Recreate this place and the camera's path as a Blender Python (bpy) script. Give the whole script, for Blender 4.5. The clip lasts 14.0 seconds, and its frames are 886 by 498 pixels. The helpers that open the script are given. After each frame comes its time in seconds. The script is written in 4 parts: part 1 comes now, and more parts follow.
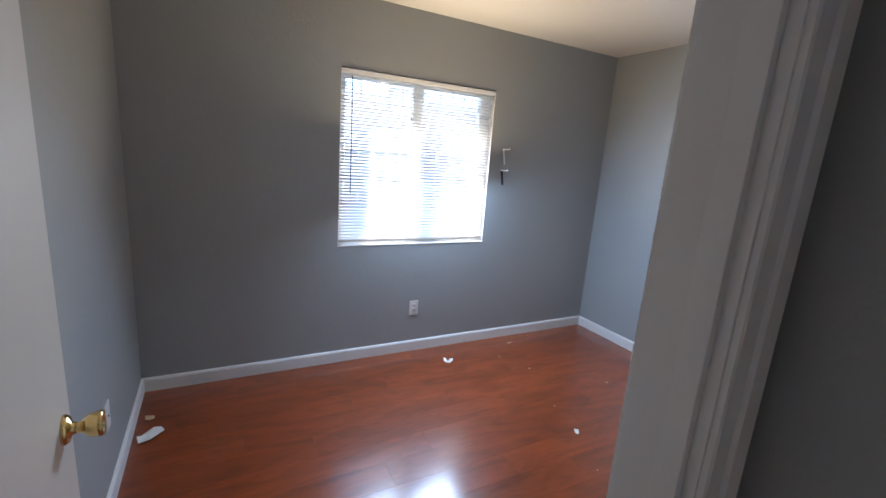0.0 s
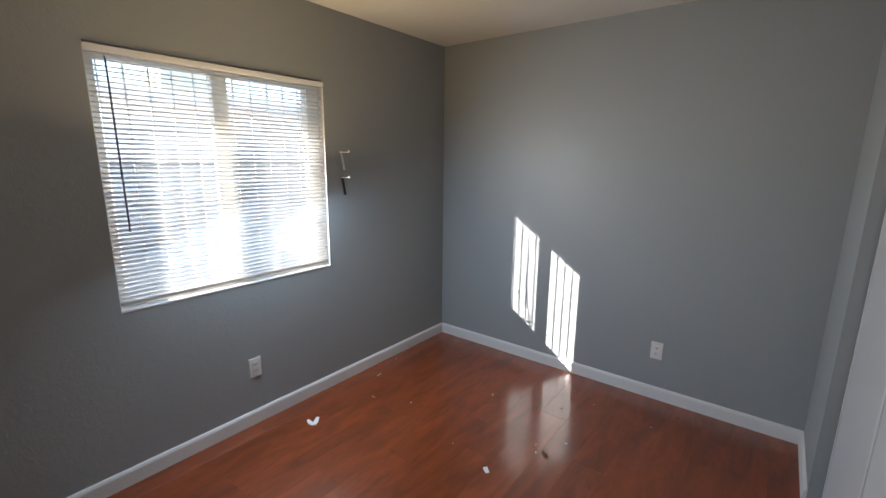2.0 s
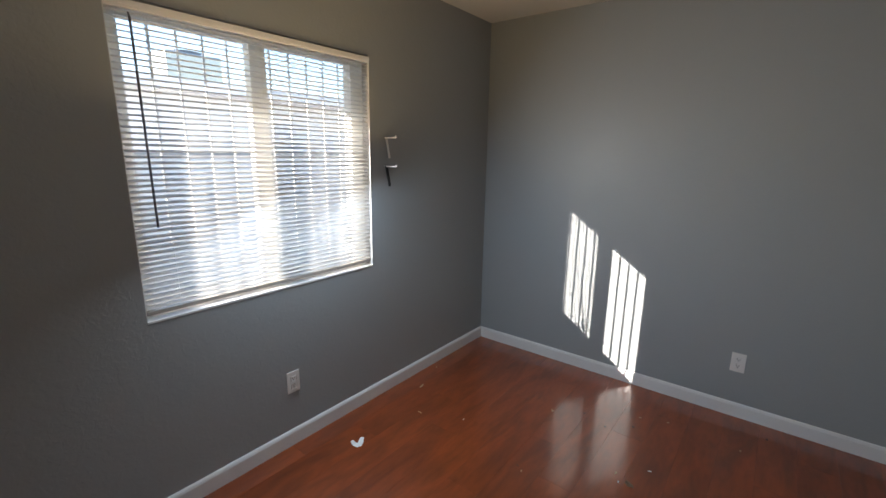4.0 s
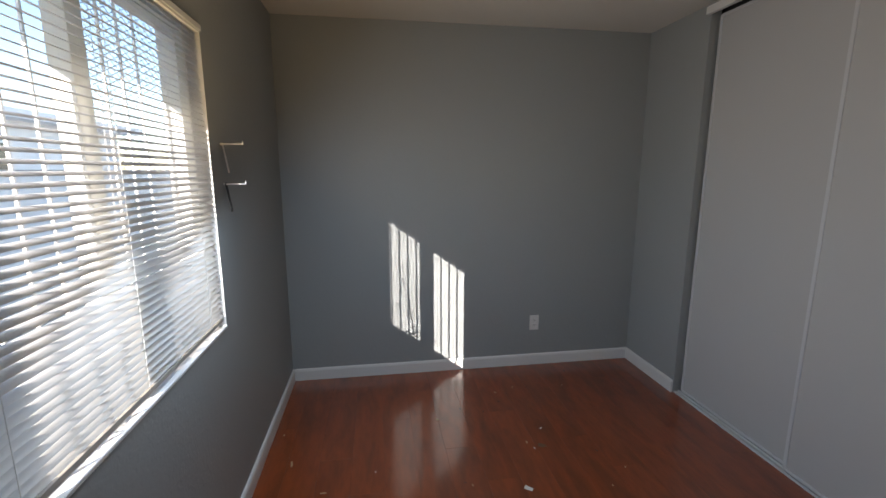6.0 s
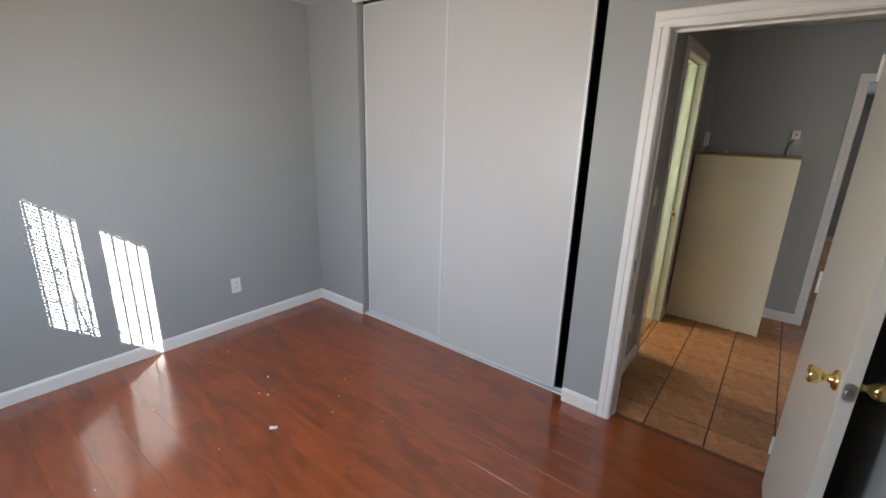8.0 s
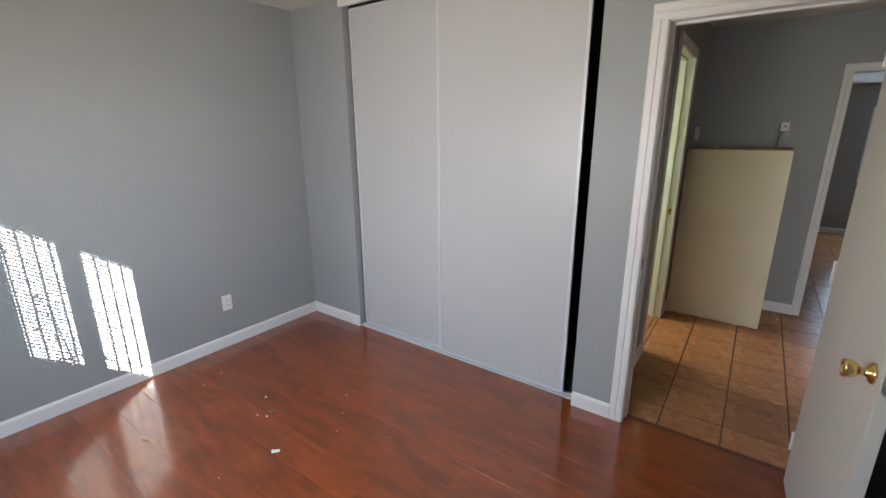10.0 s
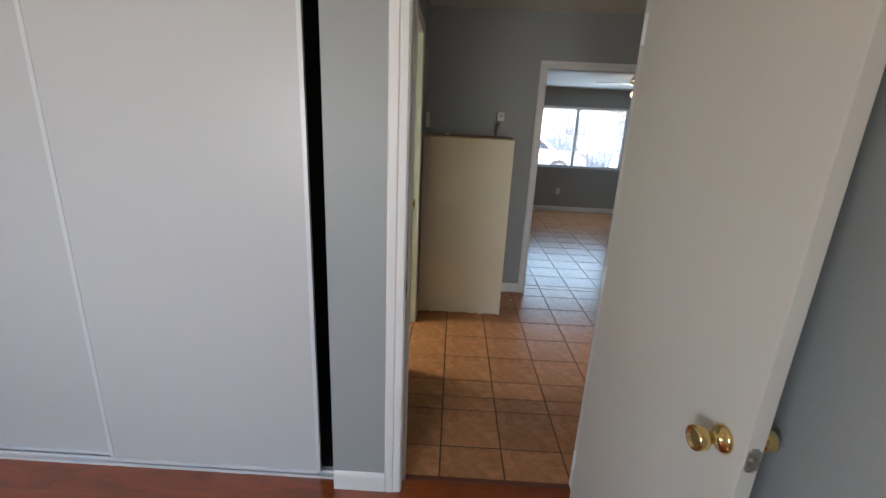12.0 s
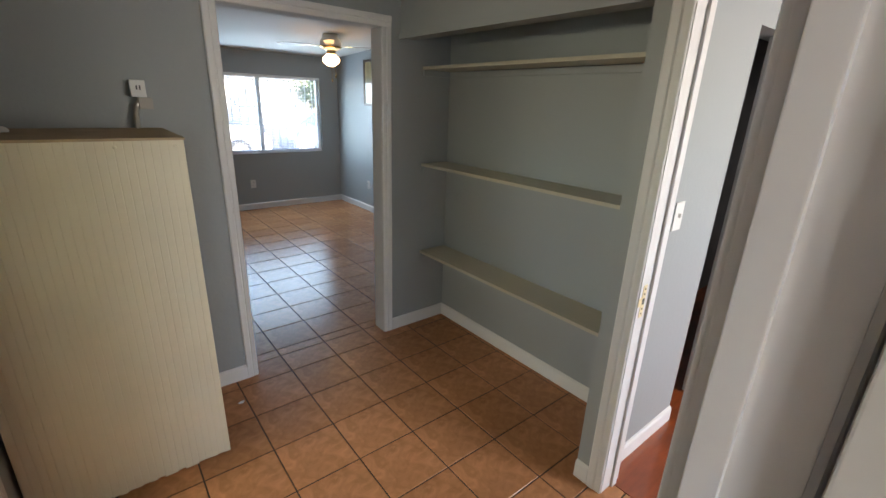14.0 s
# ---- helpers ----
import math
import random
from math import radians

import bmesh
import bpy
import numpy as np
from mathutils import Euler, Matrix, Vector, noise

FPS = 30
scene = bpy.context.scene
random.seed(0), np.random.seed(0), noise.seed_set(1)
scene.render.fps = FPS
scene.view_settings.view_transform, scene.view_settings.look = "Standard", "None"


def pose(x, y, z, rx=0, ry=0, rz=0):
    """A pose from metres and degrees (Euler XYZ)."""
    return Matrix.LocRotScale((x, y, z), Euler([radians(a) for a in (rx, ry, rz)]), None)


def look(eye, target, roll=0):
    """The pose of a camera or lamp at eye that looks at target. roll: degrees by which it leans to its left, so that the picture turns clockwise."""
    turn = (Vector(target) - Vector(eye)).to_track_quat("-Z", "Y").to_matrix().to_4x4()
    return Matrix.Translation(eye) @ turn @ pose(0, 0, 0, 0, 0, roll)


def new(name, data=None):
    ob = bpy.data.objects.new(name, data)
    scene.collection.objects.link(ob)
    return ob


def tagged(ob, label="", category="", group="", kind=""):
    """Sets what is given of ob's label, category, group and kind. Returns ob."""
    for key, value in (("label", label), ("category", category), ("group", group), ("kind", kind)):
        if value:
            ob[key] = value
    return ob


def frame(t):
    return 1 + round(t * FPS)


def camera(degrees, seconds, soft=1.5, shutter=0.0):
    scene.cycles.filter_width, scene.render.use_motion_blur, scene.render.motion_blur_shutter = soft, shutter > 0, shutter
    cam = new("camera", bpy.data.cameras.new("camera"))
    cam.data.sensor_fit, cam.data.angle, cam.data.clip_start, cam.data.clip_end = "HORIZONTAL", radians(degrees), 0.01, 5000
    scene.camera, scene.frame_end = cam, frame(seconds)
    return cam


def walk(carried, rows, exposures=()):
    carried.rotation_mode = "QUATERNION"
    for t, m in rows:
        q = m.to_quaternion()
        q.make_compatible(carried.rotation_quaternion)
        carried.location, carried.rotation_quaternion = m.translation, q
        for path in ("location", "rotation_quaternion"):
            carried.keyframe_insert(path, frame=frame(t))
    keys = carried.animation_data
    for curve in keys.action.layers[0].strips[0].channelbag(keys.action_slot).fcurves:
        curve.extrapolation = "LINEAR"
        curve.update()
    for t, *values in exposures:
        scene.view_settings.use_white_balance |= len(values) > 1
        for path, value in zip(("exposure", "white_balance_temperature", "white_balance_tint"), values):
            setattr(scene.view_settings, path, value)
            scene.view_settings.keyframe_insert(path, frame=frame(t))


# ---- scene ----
cam = camera(91.4, 14.0)
PATH = [
    (0, (0.428, -0.276, 1.531), (1.357, 1.447, 1.103), 4.3),
    (0.3, (0.434, -0.062, 1.517), (1.553, 1.55, 1.126), 3.7),
    (0.5, (0.425, 0.038, 1.525), (1.639, 1.581, 1.149), 3.9),
    (1, (0.519, 0.19, 1.533), (1.804, 1.668, 1.13), 3.6),
    (1.5, (0.579, 0.261, 1.535), (1.907, 1.706, 1.147), 2.4),
    (2, (0.583, 0.301, 1.574), (2.129, 1.501, 1.161), 0.6),
    (2.5, (0.617, 0.316, 1.568), (2.39, 1.135, 1.138), 1.5),
    (3, (0.61, 0.37, 1.558), (2.428, 1.069, 1.103), 1.5),
    (3.5, (0.615, 0.529, 1.542), (2.265, 1.555, 1.067), 1.1),
    (3.7, (0.63, 0.614, 1.535), (2.171, 1.811, 1.097), 0.9),
    (5.8, (0.517, 1.867, 1.507), (2.476, 2.033, 1.138), 1.5),
    (6, (0.522, 1.993, 1.5), (2.466, 1.692, 1.139), 0.0),
    (6.5, (0.544, 2.273, 1.555), (2.176, 1.219, 1.078), -0.4),
    (7, (0.494, 2.328, 1.571), (1.885, 0.991, 1.043), 1.1),
    (7.5, (0.426, 2.306, 1.577), (1.713, 0.88, 1.022), 1.8),
    (8, (0.371, 2.314, 1.599), (1.545, 0.796, 1.039), 1.7),
    (8.5, (0.335, 2.319, 1.614), (1.357, 0.689, 1.068), 1.5),
    (9, (0.343, 2.317, 1.61), (1.382, 0.693, 1.076), 0.5),
    (9.2, (0.356, 2.323, 1.605), (1.496, 0.768, 1.074), -0.4),
    (11.3, (0.657, 1.997, 1.554), (1.611, 0.33, 0.995), 1.1),
    (11.5, (0.583, 1.878, 1.555), (1.36, 0.117, 1.013), 2.5),
    (12, (0.734, 1.531, 1.539), (0.764, -0.384, 0.965), 2.8),
    (12.5, (0.827, 1.207, 1.572), (0.244, -0.598, 0.937), 1.8),
    (13, (0.724, 0.829, 1.566), (-0.014, -0.912, 0.913), 3.2),
    (13.5, (0.672, 0.447, 1.559), (-0.221, -1.222, 0.912), 3.0),
    (14, (0.569, 0.073, 1.571), (-0.631, -1.394, 0.932), 2.1),
]
EXPOSURES = [(0.0, 3.27, 5700, 16), (0.5, 2.87, 5900, 12), (1.5, 2.74, 6300, 13), (2.5, 2.67, 6600, 14), (3.0, 2.62, 6650, 14), (5.8, 1.88, 6650, 14), (6.2, 2.08, 6750, 15), (6.9, 2.99, 6696, 14), (7.5, 3.39, 6650, 14), (9.0, 3.4, 6550, 14), (11.5, 3.22, 6550, 14), (12.0, 3.27, 6450, 14), (12.5, 3.07, 6600, 14), (13.2, 3.31, 6900, 14), (14.0, 3.77, 6550, 14)]
SKY, SUN = 0.115, 5.0
L_BED, L_LIV, L_BATH, L_BED2, L_BULB = 4.4, 2.6, 3.2, 6.0, 1.3
walk(cam, [(t, look(eye, target, roll)) for t, eye, target, roll in PATH], EXPOSURES)

# ---- world, sun, lamps ----
SUN_TRAVEL = Vector((1.0, -0.58, -0.4176)).normalized()
world = bpy.data.worlds.new("world")
scene.world = world
world.use_nodes = True
wn = world.node_tree.nodes
sky = wn.new("ShaderNodeTexSky")
sky.sky_type, sky.sun_disc = "NISHITA", False
sky.dust_density, sky.ozone_density = 0.2, 2.5
sky.sun_elevation, sky.sun_rotation = math.asin(-SUN_TRAVEL.z), math.atan2(-SUN_TRAVEL.x, -SUN_TRAVEL.y)
world.node_tree.links.new(sky.outputs[0], wn["Background"].inputs[0])
wn["Background"].inputs[1].default_value = SKY
sun = new("sun", bpy.data.lights.new("sun", "SUN"))
sun.data.energy, sun.data.angle, sun.data.color = SUN, radians(0.12), (1.0, 0.96, 0.90)
sun.rotation_mode = "QUATERNION"
sun.rotation_quaternion = SUN_TRAVEL.to_track_quat("-Z", "Y")


def window_light(name, centre, facing, w, h, watts, color):
    ob = new(name, bpy.data.lights.new(name, "AREA"))
    ob.data.shape, ob.data.size, ob.data.size_y = "RECTANGLE", w, h
    ob.data.energy, ob.data.color = watts, color
    ob.matrix_world = look(centre, Vector(centre) + Vector(facing))
    return ob


N_LAMP = 2.41
for lx in (1.50, 2.02):
    window_light("bedroom_window_skylight", (lx, N_LAMP, 1.46), (0.25, -0.72, -0.64), 0.46, 0.44, L_BED * 0.42, (0.62, 0.81, 1.0))
window_light("bedroom_window_ground_glow", (1.755, N_LAMP, 1.40), (0.05, -0.72, 0.69), 0.95, 0.44, L_BED * 0.46, (1.0, 0.76, 0.42))
window_light("living_window_daylight", (-1.46, -6.40, 1.34), (0, 1, -0.1), 1.5, 1.0, L_LIV, (0.58, 0.81, 1.0))
window_light("bath_window_daylight", (2.50, -1.30, 1.92), (-0.5, 0, -1), 0.6, 0.4, L_BATH, (1.0, 0.96, 0.70))
window_light("second_bedroom_daylight", (-2.2, 1.90, 1.4), (0, -1, -0.05), 1.1, 1.0, L_BED2, (1.0, 0.965, 0.90))


# ---- materials ----
def mat(name, color, rough=0.5, metal=0.0, var=0.06, scale=6.0, bump=0.05, bump_scale=120.0, spec=0.5, stains=0.0, tone=0.0):
    m = bpy.data.materials.new(name)
    m.use_nodes = True
    n, l = m.node_tree.nodes, m.node_tree.links
    b = n["Principled BSDF"]
    b.inputs["Roughness"].default_value, b.inputs["Metallic"].default_value = rough, metal
    b.inputs["Specular IOR Level"].default_value = spec
    tc = n.new("ShaderNodeTexCoord")
    big = n.new("ShaderNodeTexNoise")
    big.inputs["Scale"].default_value, big.inputs["Detail"].default_value = scale, 5
    l.new(tc.outputs["Object"], big.inputs["Vector"])
    ramp = n.new("ShaderNodeMapRange")
    ramp.inputs[3].default_value, ramp.inputs[4].default_value = 1 - var, 1 + var
    l.new(big.outputs[0], ramp.inputs[0])
    mul = n.new("ShaderNodeVectorMath")
    mul.operation = "SCALE"
    mul.inputs[0].default_value = color
    l.new(ramp.outputs[0], mul.inputs["Scale"])
    out = mul.outputs[0]
    if tone:
        info = n.new("ShaderNodeObjectInfo")
        r2 = n.new("ShaderNodeMapRange")
        r2.inputs[3].default_value, r2.inputs[4].default_value = 1 - tone, 1 + tone
        l.new(info.outputs["Random"], r2.inputs[0])
        m2 = n.new("ShaderNodeVectorMath")
        m2.operation = "SCALE"
        l.new(out, m2.inputs[0])
        l.new(r2.outputs[0], m2.inputs["Scale"])
        out = m2.outputs[0]
    if stains:
        st = n.new("ShaderNodeTexNoise")
        st.inputs["Scale"].default_value, st.inputs["Detail"].default_value = scale * 0.35, 8
        l.new(tc.outputs["Object"], st.inputs["Vector"])
        sr = n.new("ShaderNodeMapRange")
        sr.inputs[1].default_value, sr.inputs[2].default_value, sr.inputs[3].default_value, sr.inputs[4].default_value = 0.55, 0.75, 1.0, 1 - stains
        l.new(st.outputs[0], sr.inputs[0])
        m3 = n.new("ShaderNodeVectorMath")
        m3.operation = "SCALE"
        l.new(out, m3.inputs[0])
        l.new(sr.outputs[0], m3.inputs["Scale"])
        out = m3.outputs[0]
    l.new(out, b.inputs["Base Color"])
    rr = n.new("ShaderNodeMapRange")
    rr.inputs[3].default_value, rr.inputs[4].default_value = max(0.02, rough * 0.82), min(1, rough * 1.18)
    l.new(big.outputs[0], rr.inputs[0])
    l.new(rr.outputs[0], b.inputs["Roughness"])
    if bump:
        fine = n.new("ShaderNodeTexNoise")
        fine.inputs["Scale"].default_value, fine.inputs["Detail"].default_value = bump_scale, 3
        l.new(tc.outputs["Object"], fine.inputs["Vector"])
        bp = n.new("ShaderNodeBump")
        bp.inputs["Strength"].default_value, bp.inputs["Distance"].default_value = bump, 0.004
        l.new(fine.outputs[0], bp.inputs["Height"])
        l.new(bp.outputs[0], b.inputs["Normal"])
    return m


def wood_floor_material():
    m = mat("red_brown_laminate", (0.255, 0.052, 0.0108), 0.36, var=0.10, scale=3.0, bump=0.02, bump_scale=60, tone=0.05, spec=0.25)
    n, l = m.node_tree.nodes, m.node_tree.links
    b = n["Principled BSDF"]
    src = b.inputs["Base Color"].links[0].from_socket
    tc = n.new("ShaderNodeTexCoord")
    mp = n.new("ShaderNodeMapping")
    mp.inputs["Scale"].default_value = (1.3, 5.0, 1.0)
    info = n.new("ShaderNodeObjectInfo")
    add = n.new("ShaderNodeVectorMath")
    add.operation = "MULTIPLY_ADD"
    add.inputs[1].default_value = (7.0, 5.0, 3.0)
    l.new(info.outputs["Random"], add.inputs[0])
    l.new(tc.outputs["Object"], add.inputs[2])
    l.new(add.outputs[0], mp.inputs["Vector"])
    grain = n.new("ShaderNodeTexNoise")
    grain.inputs["Scale"].default_value, grain.inputs["Detail"].default_value, grain.inputs["Distortion"].default_value = 1.5, 4, 0.9
    l.new(mp.outputs[0], grain.inputs["Vector"])
    gr = n.new("ShaderNodeMapRange")
    gr.inputs[1].default_value, gr.inputs[2].default_value, gr.inputs[3].default_value, gr.inputs[4].default_value = 0.40, 0.70, 1.10, 0.68
    l.new(grain.outputs[0], gr.inputs[0])
    fine = n.new("ShaderNodeTexNoise")
    fine.inputs["Scale"].default_value, fine.inputs["Detail"].default_value = 9.0, 6
    l.new(mp.outputs[0], fine.inputs["Vector"])
    fr = n.new("ShaderNodeMapRange")
    fr.inputs[1].default_value, fr.inputs[2].default_value, fr.inputs[3].default_value, fr.inputs[4].default_value = 0.40, 0.70, 1.04, 0.86
    l.new(fine.outputs[0], fr.inputs[0])
    both = n.new("ShaderNodeMath")
    both.operation = "MULTIPLY"
    l.new(gr.outputs[0], both.inputs[0])
    l.new(fr.outputs[0], both.inputs[1])
    mu = n.new("ShaderNodeVectorMath")
    mu.operation = "SCALE"
    l.new(src, mu.inputs[0])
    l.new(both.outputs[0], mu.inputs["Scale"])
    l.new(mu.outputs[0], b.inputs["Base Color"])
    b.inputs["Coat Weight"].default_value, b.inputs["Coat Roughness"].default_value = 1.0, 0.155
    b.inputs["Coat IOR"].default_value = 1.62
    return m


def tile_material():
    m = mat("terracotta_glazed_tile", (0.42, 0.192, 0.088), 0.25, spec=0.30, var=0.14, scale=7.0, bump=0.16, bump_scale=9, tone=0.10, stains=0.10)
    n, l = m.node_tree.nodes, m.node_tree.links
    b = n["Principled BSDF"]
    src = b.inputs["Base Color"].links[0].from_socket
    tc = n.new("ShaderNodeTexCoord")
    veins = n.new("ShaderNodeTexNoise")
    veins.inputs["Scale"].default_value, veins.inputs["Detail"].default_value, veins.inputs["Distortion"].default_value = 14, 6, 1.5
    l.new(tc.outputs["Object"], veins.inputs["Vector"])
    vr = n.new("ShaderNodeMapRange")
    vr.inputs[1].default_value, vr.inputs[2].default_value, vr.inputs[3].default_value, vr.inputs[4].default_value = 0.35, 0.7, 0.85, 1.22
    l.new(veins.outputs[0], vr.inputs[0])
    mu = n.new("ShaderNodeVectorMath")
    mu.operation = "SCALE"
    l.new(src, mu.inputs[0])
    l.new(vr.outputs[0], mu.inputs["Scale"])
    l.new(mu.outputs[0], b.inputs["Base Color"])
    return m


def glass_material(name, tint=(1, 1, 1)):
    m = bpy.data.materials.new(name)
    m.use_nodes = True
    n, l = m.node_tree.nodes, m.node_tree.links
    n.remove(n["Principled BSDF"])
    tr, gl, mix = n.new("ShaderNodeBsdfTransparent"), n.new("ShaderNodeBsdfGlossy"), n.new("ShaderNodeMixShader")
    tr.inputs[0].default_value, gl.inputs["Roughness"].default_value = (*tint, 1), 0.02
    mix.inputs[0].default_value = 0.03
    l.new(tr.outputs[0], mix.inputs[1])
    l.new(gl.outputs[0], mix.inputs[2])
    l.new(mix.outputs[0], n["Material Output"].inputs[0])
    return m


def translucent_material(name, color, share):
    m = mat(name, color, 0.45, var=0.03, scale=3, bump=0)
    n, l = m.node_tree.nodes, m.node_tree.links
    tl, mix = n.new("ShaderNodeBsdfTranslucent"), n.new("ShaderNodeMixShader")
    tl.inputs[0].default_value = (*color, 1)
    mix.inputs[0].default_value = share
    l.new(n["Principled BSDF"].outputs[0], mix.inputs[1])
    l.new(tl.outputs[0], mix.inputs[2])
    l.new(mix.outputs[0], n["Material Output"].inputs[0])
    return m


def glow_material(name, color, strength):
    m = bpy.data.materials.new(name)
    m.use_nodes = True
    b = m.node_tree.nodes["Principled BSDF"]
    b.inputs["Base Color"].default_value = (*color, 1)
    b.inputs["Emission Color"].default_value, b.inputs["Emission Strength"].default_value = (*color, 1), strength
    return m




def knockdown(m):
    """Trowelled plaster under the paint: flattened blotches a few centimetres across."""
    n, l = m.node_tree.nodes, m.node_tree.links
    b = n["Principled BSDF"]
    fine = b.inputs["Normal"].links[0].from_socket
    tc = n.new("ShaderNodeTexCoord")
    blot = n.new("ShaderNodeTexNoise")
    blot.inputs["Scale"].default_value, blot.inputs["Detail"].default_value, blot.inputs["Distortion"].default_value = 26, 4, 0.6
    l.new(tc.outputs["Object"], blot.inputs["Vector"])
    flat = n.new("ShaderNodeMapRange")
    flat.interpolation_type = "SMOOTHSTEP"
    flat.inputs[1].default_value, flat.inputs[2].default_value = 0.47, 0.60
    l.new(blot.outputs[0], flat.inputs[0])
    bp = n.new("ShaderNodeBump")
    bp.inputs["Strength"].default_value, bp.inputs["Distance"].default_value = 0.12, 0.0022
    l.new(flat.outputs[0], bp.inputs["Height"])
    l.new(fine, bp.inputs["Normal"])
    l.new(bp.outputs[0], b.inputs["Normal"])
    return m


WALL = knockdown(mat("grey_wall_paint", (0.326, 0.344, 0.343), 0.48, var=0.03, scale=1.2, bump=0.16, bump_scale=75, spec=0.35, stains=0.03))
CEILING = mat("off_white_ceiling_paint", (0.66, 0.64, 0.60), 0.85, var=0.03, scale=1.5, bump=0.3, bump_scale=45)
TRIM = mat("white_gloss_trim_paint", (0.74, 0.73, 0.715), 0.42, var=0.03, scale=3, bump=0.08, bump_scale=20, stains=0.08)
MATTETRIM = mat("flat_white_trim_paint", (0.62, 0.61, 0.59), 0.9, var=0.03, scale=3, bump=0.05, spec=0.15)
DOORWHITE = mat("off_white_door_paint", (0.60, 0.582, 0.532), 0.31, var=0.03, scale=2, bump=0.06, bump_scale=14, stains=0.04)
PANELWHITE = mat("white_closet_panel", (0.505, 0.508, 0.51), 0.42, var=0.02, scale=1.0, bump=0.05, bump_scale=30)
ALU = mat("brushed_white_metal_edge", (0.62, 0.63, 0.65), 0.42, metal=0.1, var=0.04, bump=0)
WOOD = wood_floor_material()
SUBFLOOR = mat("dark_floor_joint", (0.12, 0.035, 0.013), 0.7, var=0.2)
TILE = tile_material()
GROUT = mat("dark_brown_grout", (0.045, 0.030, 0.022), 0.85, var=0.25, scale=20, bump=0.2)
CREAM = mat("cream_painted_panelling", (0.75, 0.685, 0.545), 0.5, var=0.05, scale=3, bump=0.10, bump_scale=40, stains=0.12)
PLY = mat("bare_plywood_edge", (0.44, 0.33, 0.21), 0.7, var=0.2, scale=9, bump=0.1, stains=0.3)
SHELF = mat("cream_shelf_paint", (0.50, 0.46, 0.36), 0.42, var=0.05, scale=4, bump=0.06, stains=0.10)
BRASS = mat("polished_brass", (0.80, 0.59, 0.25), 0.16, metal=1.0, var=0.08, scale=30, bump=0)
PALEBRASS = mat("worn_pale_brass", (0.80, 0.70, 0.42), 0.45, metal=0.25, var=0.12, scale=40, bump=0.05)
STEEL = mat("dull_zinc_steel", (0.42, 0.40, 0.36), 0.35, metal=1.0, var=0.1, scale=30, bump=0)
PLASTIC = mat("white_plastic_plate", (0.76, 0.75, 0.72), 0.3, var=0.02, bump=0)
SLOT = mat("dark_slot", (0.03, 0.03, 0.03), 0.6, var=0.1, bump=0)
SLAT = translucent_material("white_vinyl_slat", (0.85, 0.845, 0.83), 0.50)
STILE = translucent_material("backlit_white_vinyl", (0.86, 0.85, 0.80), 0.40)
VINYL = mat("white_vinyl_frame", (0.78, 0.78, 0.77), 0.35, var=0.02, bump=0)
RAILGREY = mat("grey_blind_rail", (0.42, 0.38, 0.33), 0.4, var=0.08, bump=0)
WAND = mat("smoked_plastic_wand", (0.10, 0.10, 0.11), 0.25, var=0.05, bump=0)
GLASS = glass_material("window_glass")
BARS = mat("white_painted_security_bar", (0.70, 0.70, 0.68), 0.45, var=0.05, bump=0)
PAPER = mat("white_scrap_paper", (0.80, 0.79, 0.76), 0.8, var=0.04, scale=30, bump=0.1)
DEBRIS = mat("tan_splinter", (0.50, 0.34, 0.20), 0.8, var=0.2, scale=40, bump=0.1)
DARKBIT = mat("dark_crumb", (0.05, 0.035, 0.03), 0.8, var=0.2, scale=40, bump=0)
CHIP = mat("bare_brown_wood", (0.16, 0.09, 0.05), 0.8, var=0.3, scale=60, bump=0)
# shade of the unlit closets put into the colour: near-black albedo
CLOSETSHADE = mat("closet_interior_shade", (0.05, 0.05, 0.05), 0.8, var=0.1)
BATHPAINT = mat("pale_bath_paint", (0.72, 0.77, 0.66), 0.45, var=0.03, bump=0.05)
STUCCO = mat("pale_stucco", (0.86, 0.85, 0.83), 0.9, var=0.08, scale=2, bump=0.3, bump_scale=40, stains=0.1)
BLOCK = mat("grey_block_fence", (0.82, 0.79, 0.74), 0.9, var=0.12, scale=3, bump=0.3, bump_scale=30, stains=0.15)
CONCRETE = mat("weathered_concrete", (0.40, 0.385, 0.36), 0.9, var=0.12, scale=1.2, bump=0.3, bump_scale=25, stains=0.15)
ASPHALT = mat("worn_asphalt", (0.09, 0.09, 0.09), 0.9, var=0.15, scale=2, bump=0.3, bump_scale=60)
ROOFING = mat("grey_roofing", (0.42, 0.41, 0.41), 0.9, var=0.12, scale=4, bump=0.3)
BULB = glow_material("frosted_lamp_glass", (1.0, 0.62, 0.28), L_BULB)


# ---- mesh helpers ----
def box(bm, x0, x1, y0, y1, z0, z1, bevel=0.0):
    r = bmesh.ops.create_cube(bm, size=1)
    vs = r["verts"]
    for v in vs:
        v.co = Vector((x0 + (v.co.x + 0.5) * (x1 - x0), y0 + (v.co.y + 0.5) * (y1 - y0), z0 + (v.co.z + 0.5) * (z1 - z0)))
    if bevel:
        es = list({e for v in vs for e in v.link_edges})
        bmesh.ops.bevel(bm, geom=es, offset=bevel, segments=2, profile=0.7, affect="EDGES")
    return vs


def cyl(bm, p, q, r0, r1=None, seg=16):
    p, q = Vector(p), Vector(q)
    d = q - p
    r = bmesh.ops.create_cone(bm, cap_ends=True, segments=seg, radius1=r0, radius2=r0 if r1 is None else r1, depth=d.length)
    bmesh.ops.transform(bm, matrix=Matrix.Translation((p + q) / 2) @ d.to_track_quat("Z", "Y").to_matrix().to_4x4(), verts=r["verts"])
    return r["verts"]


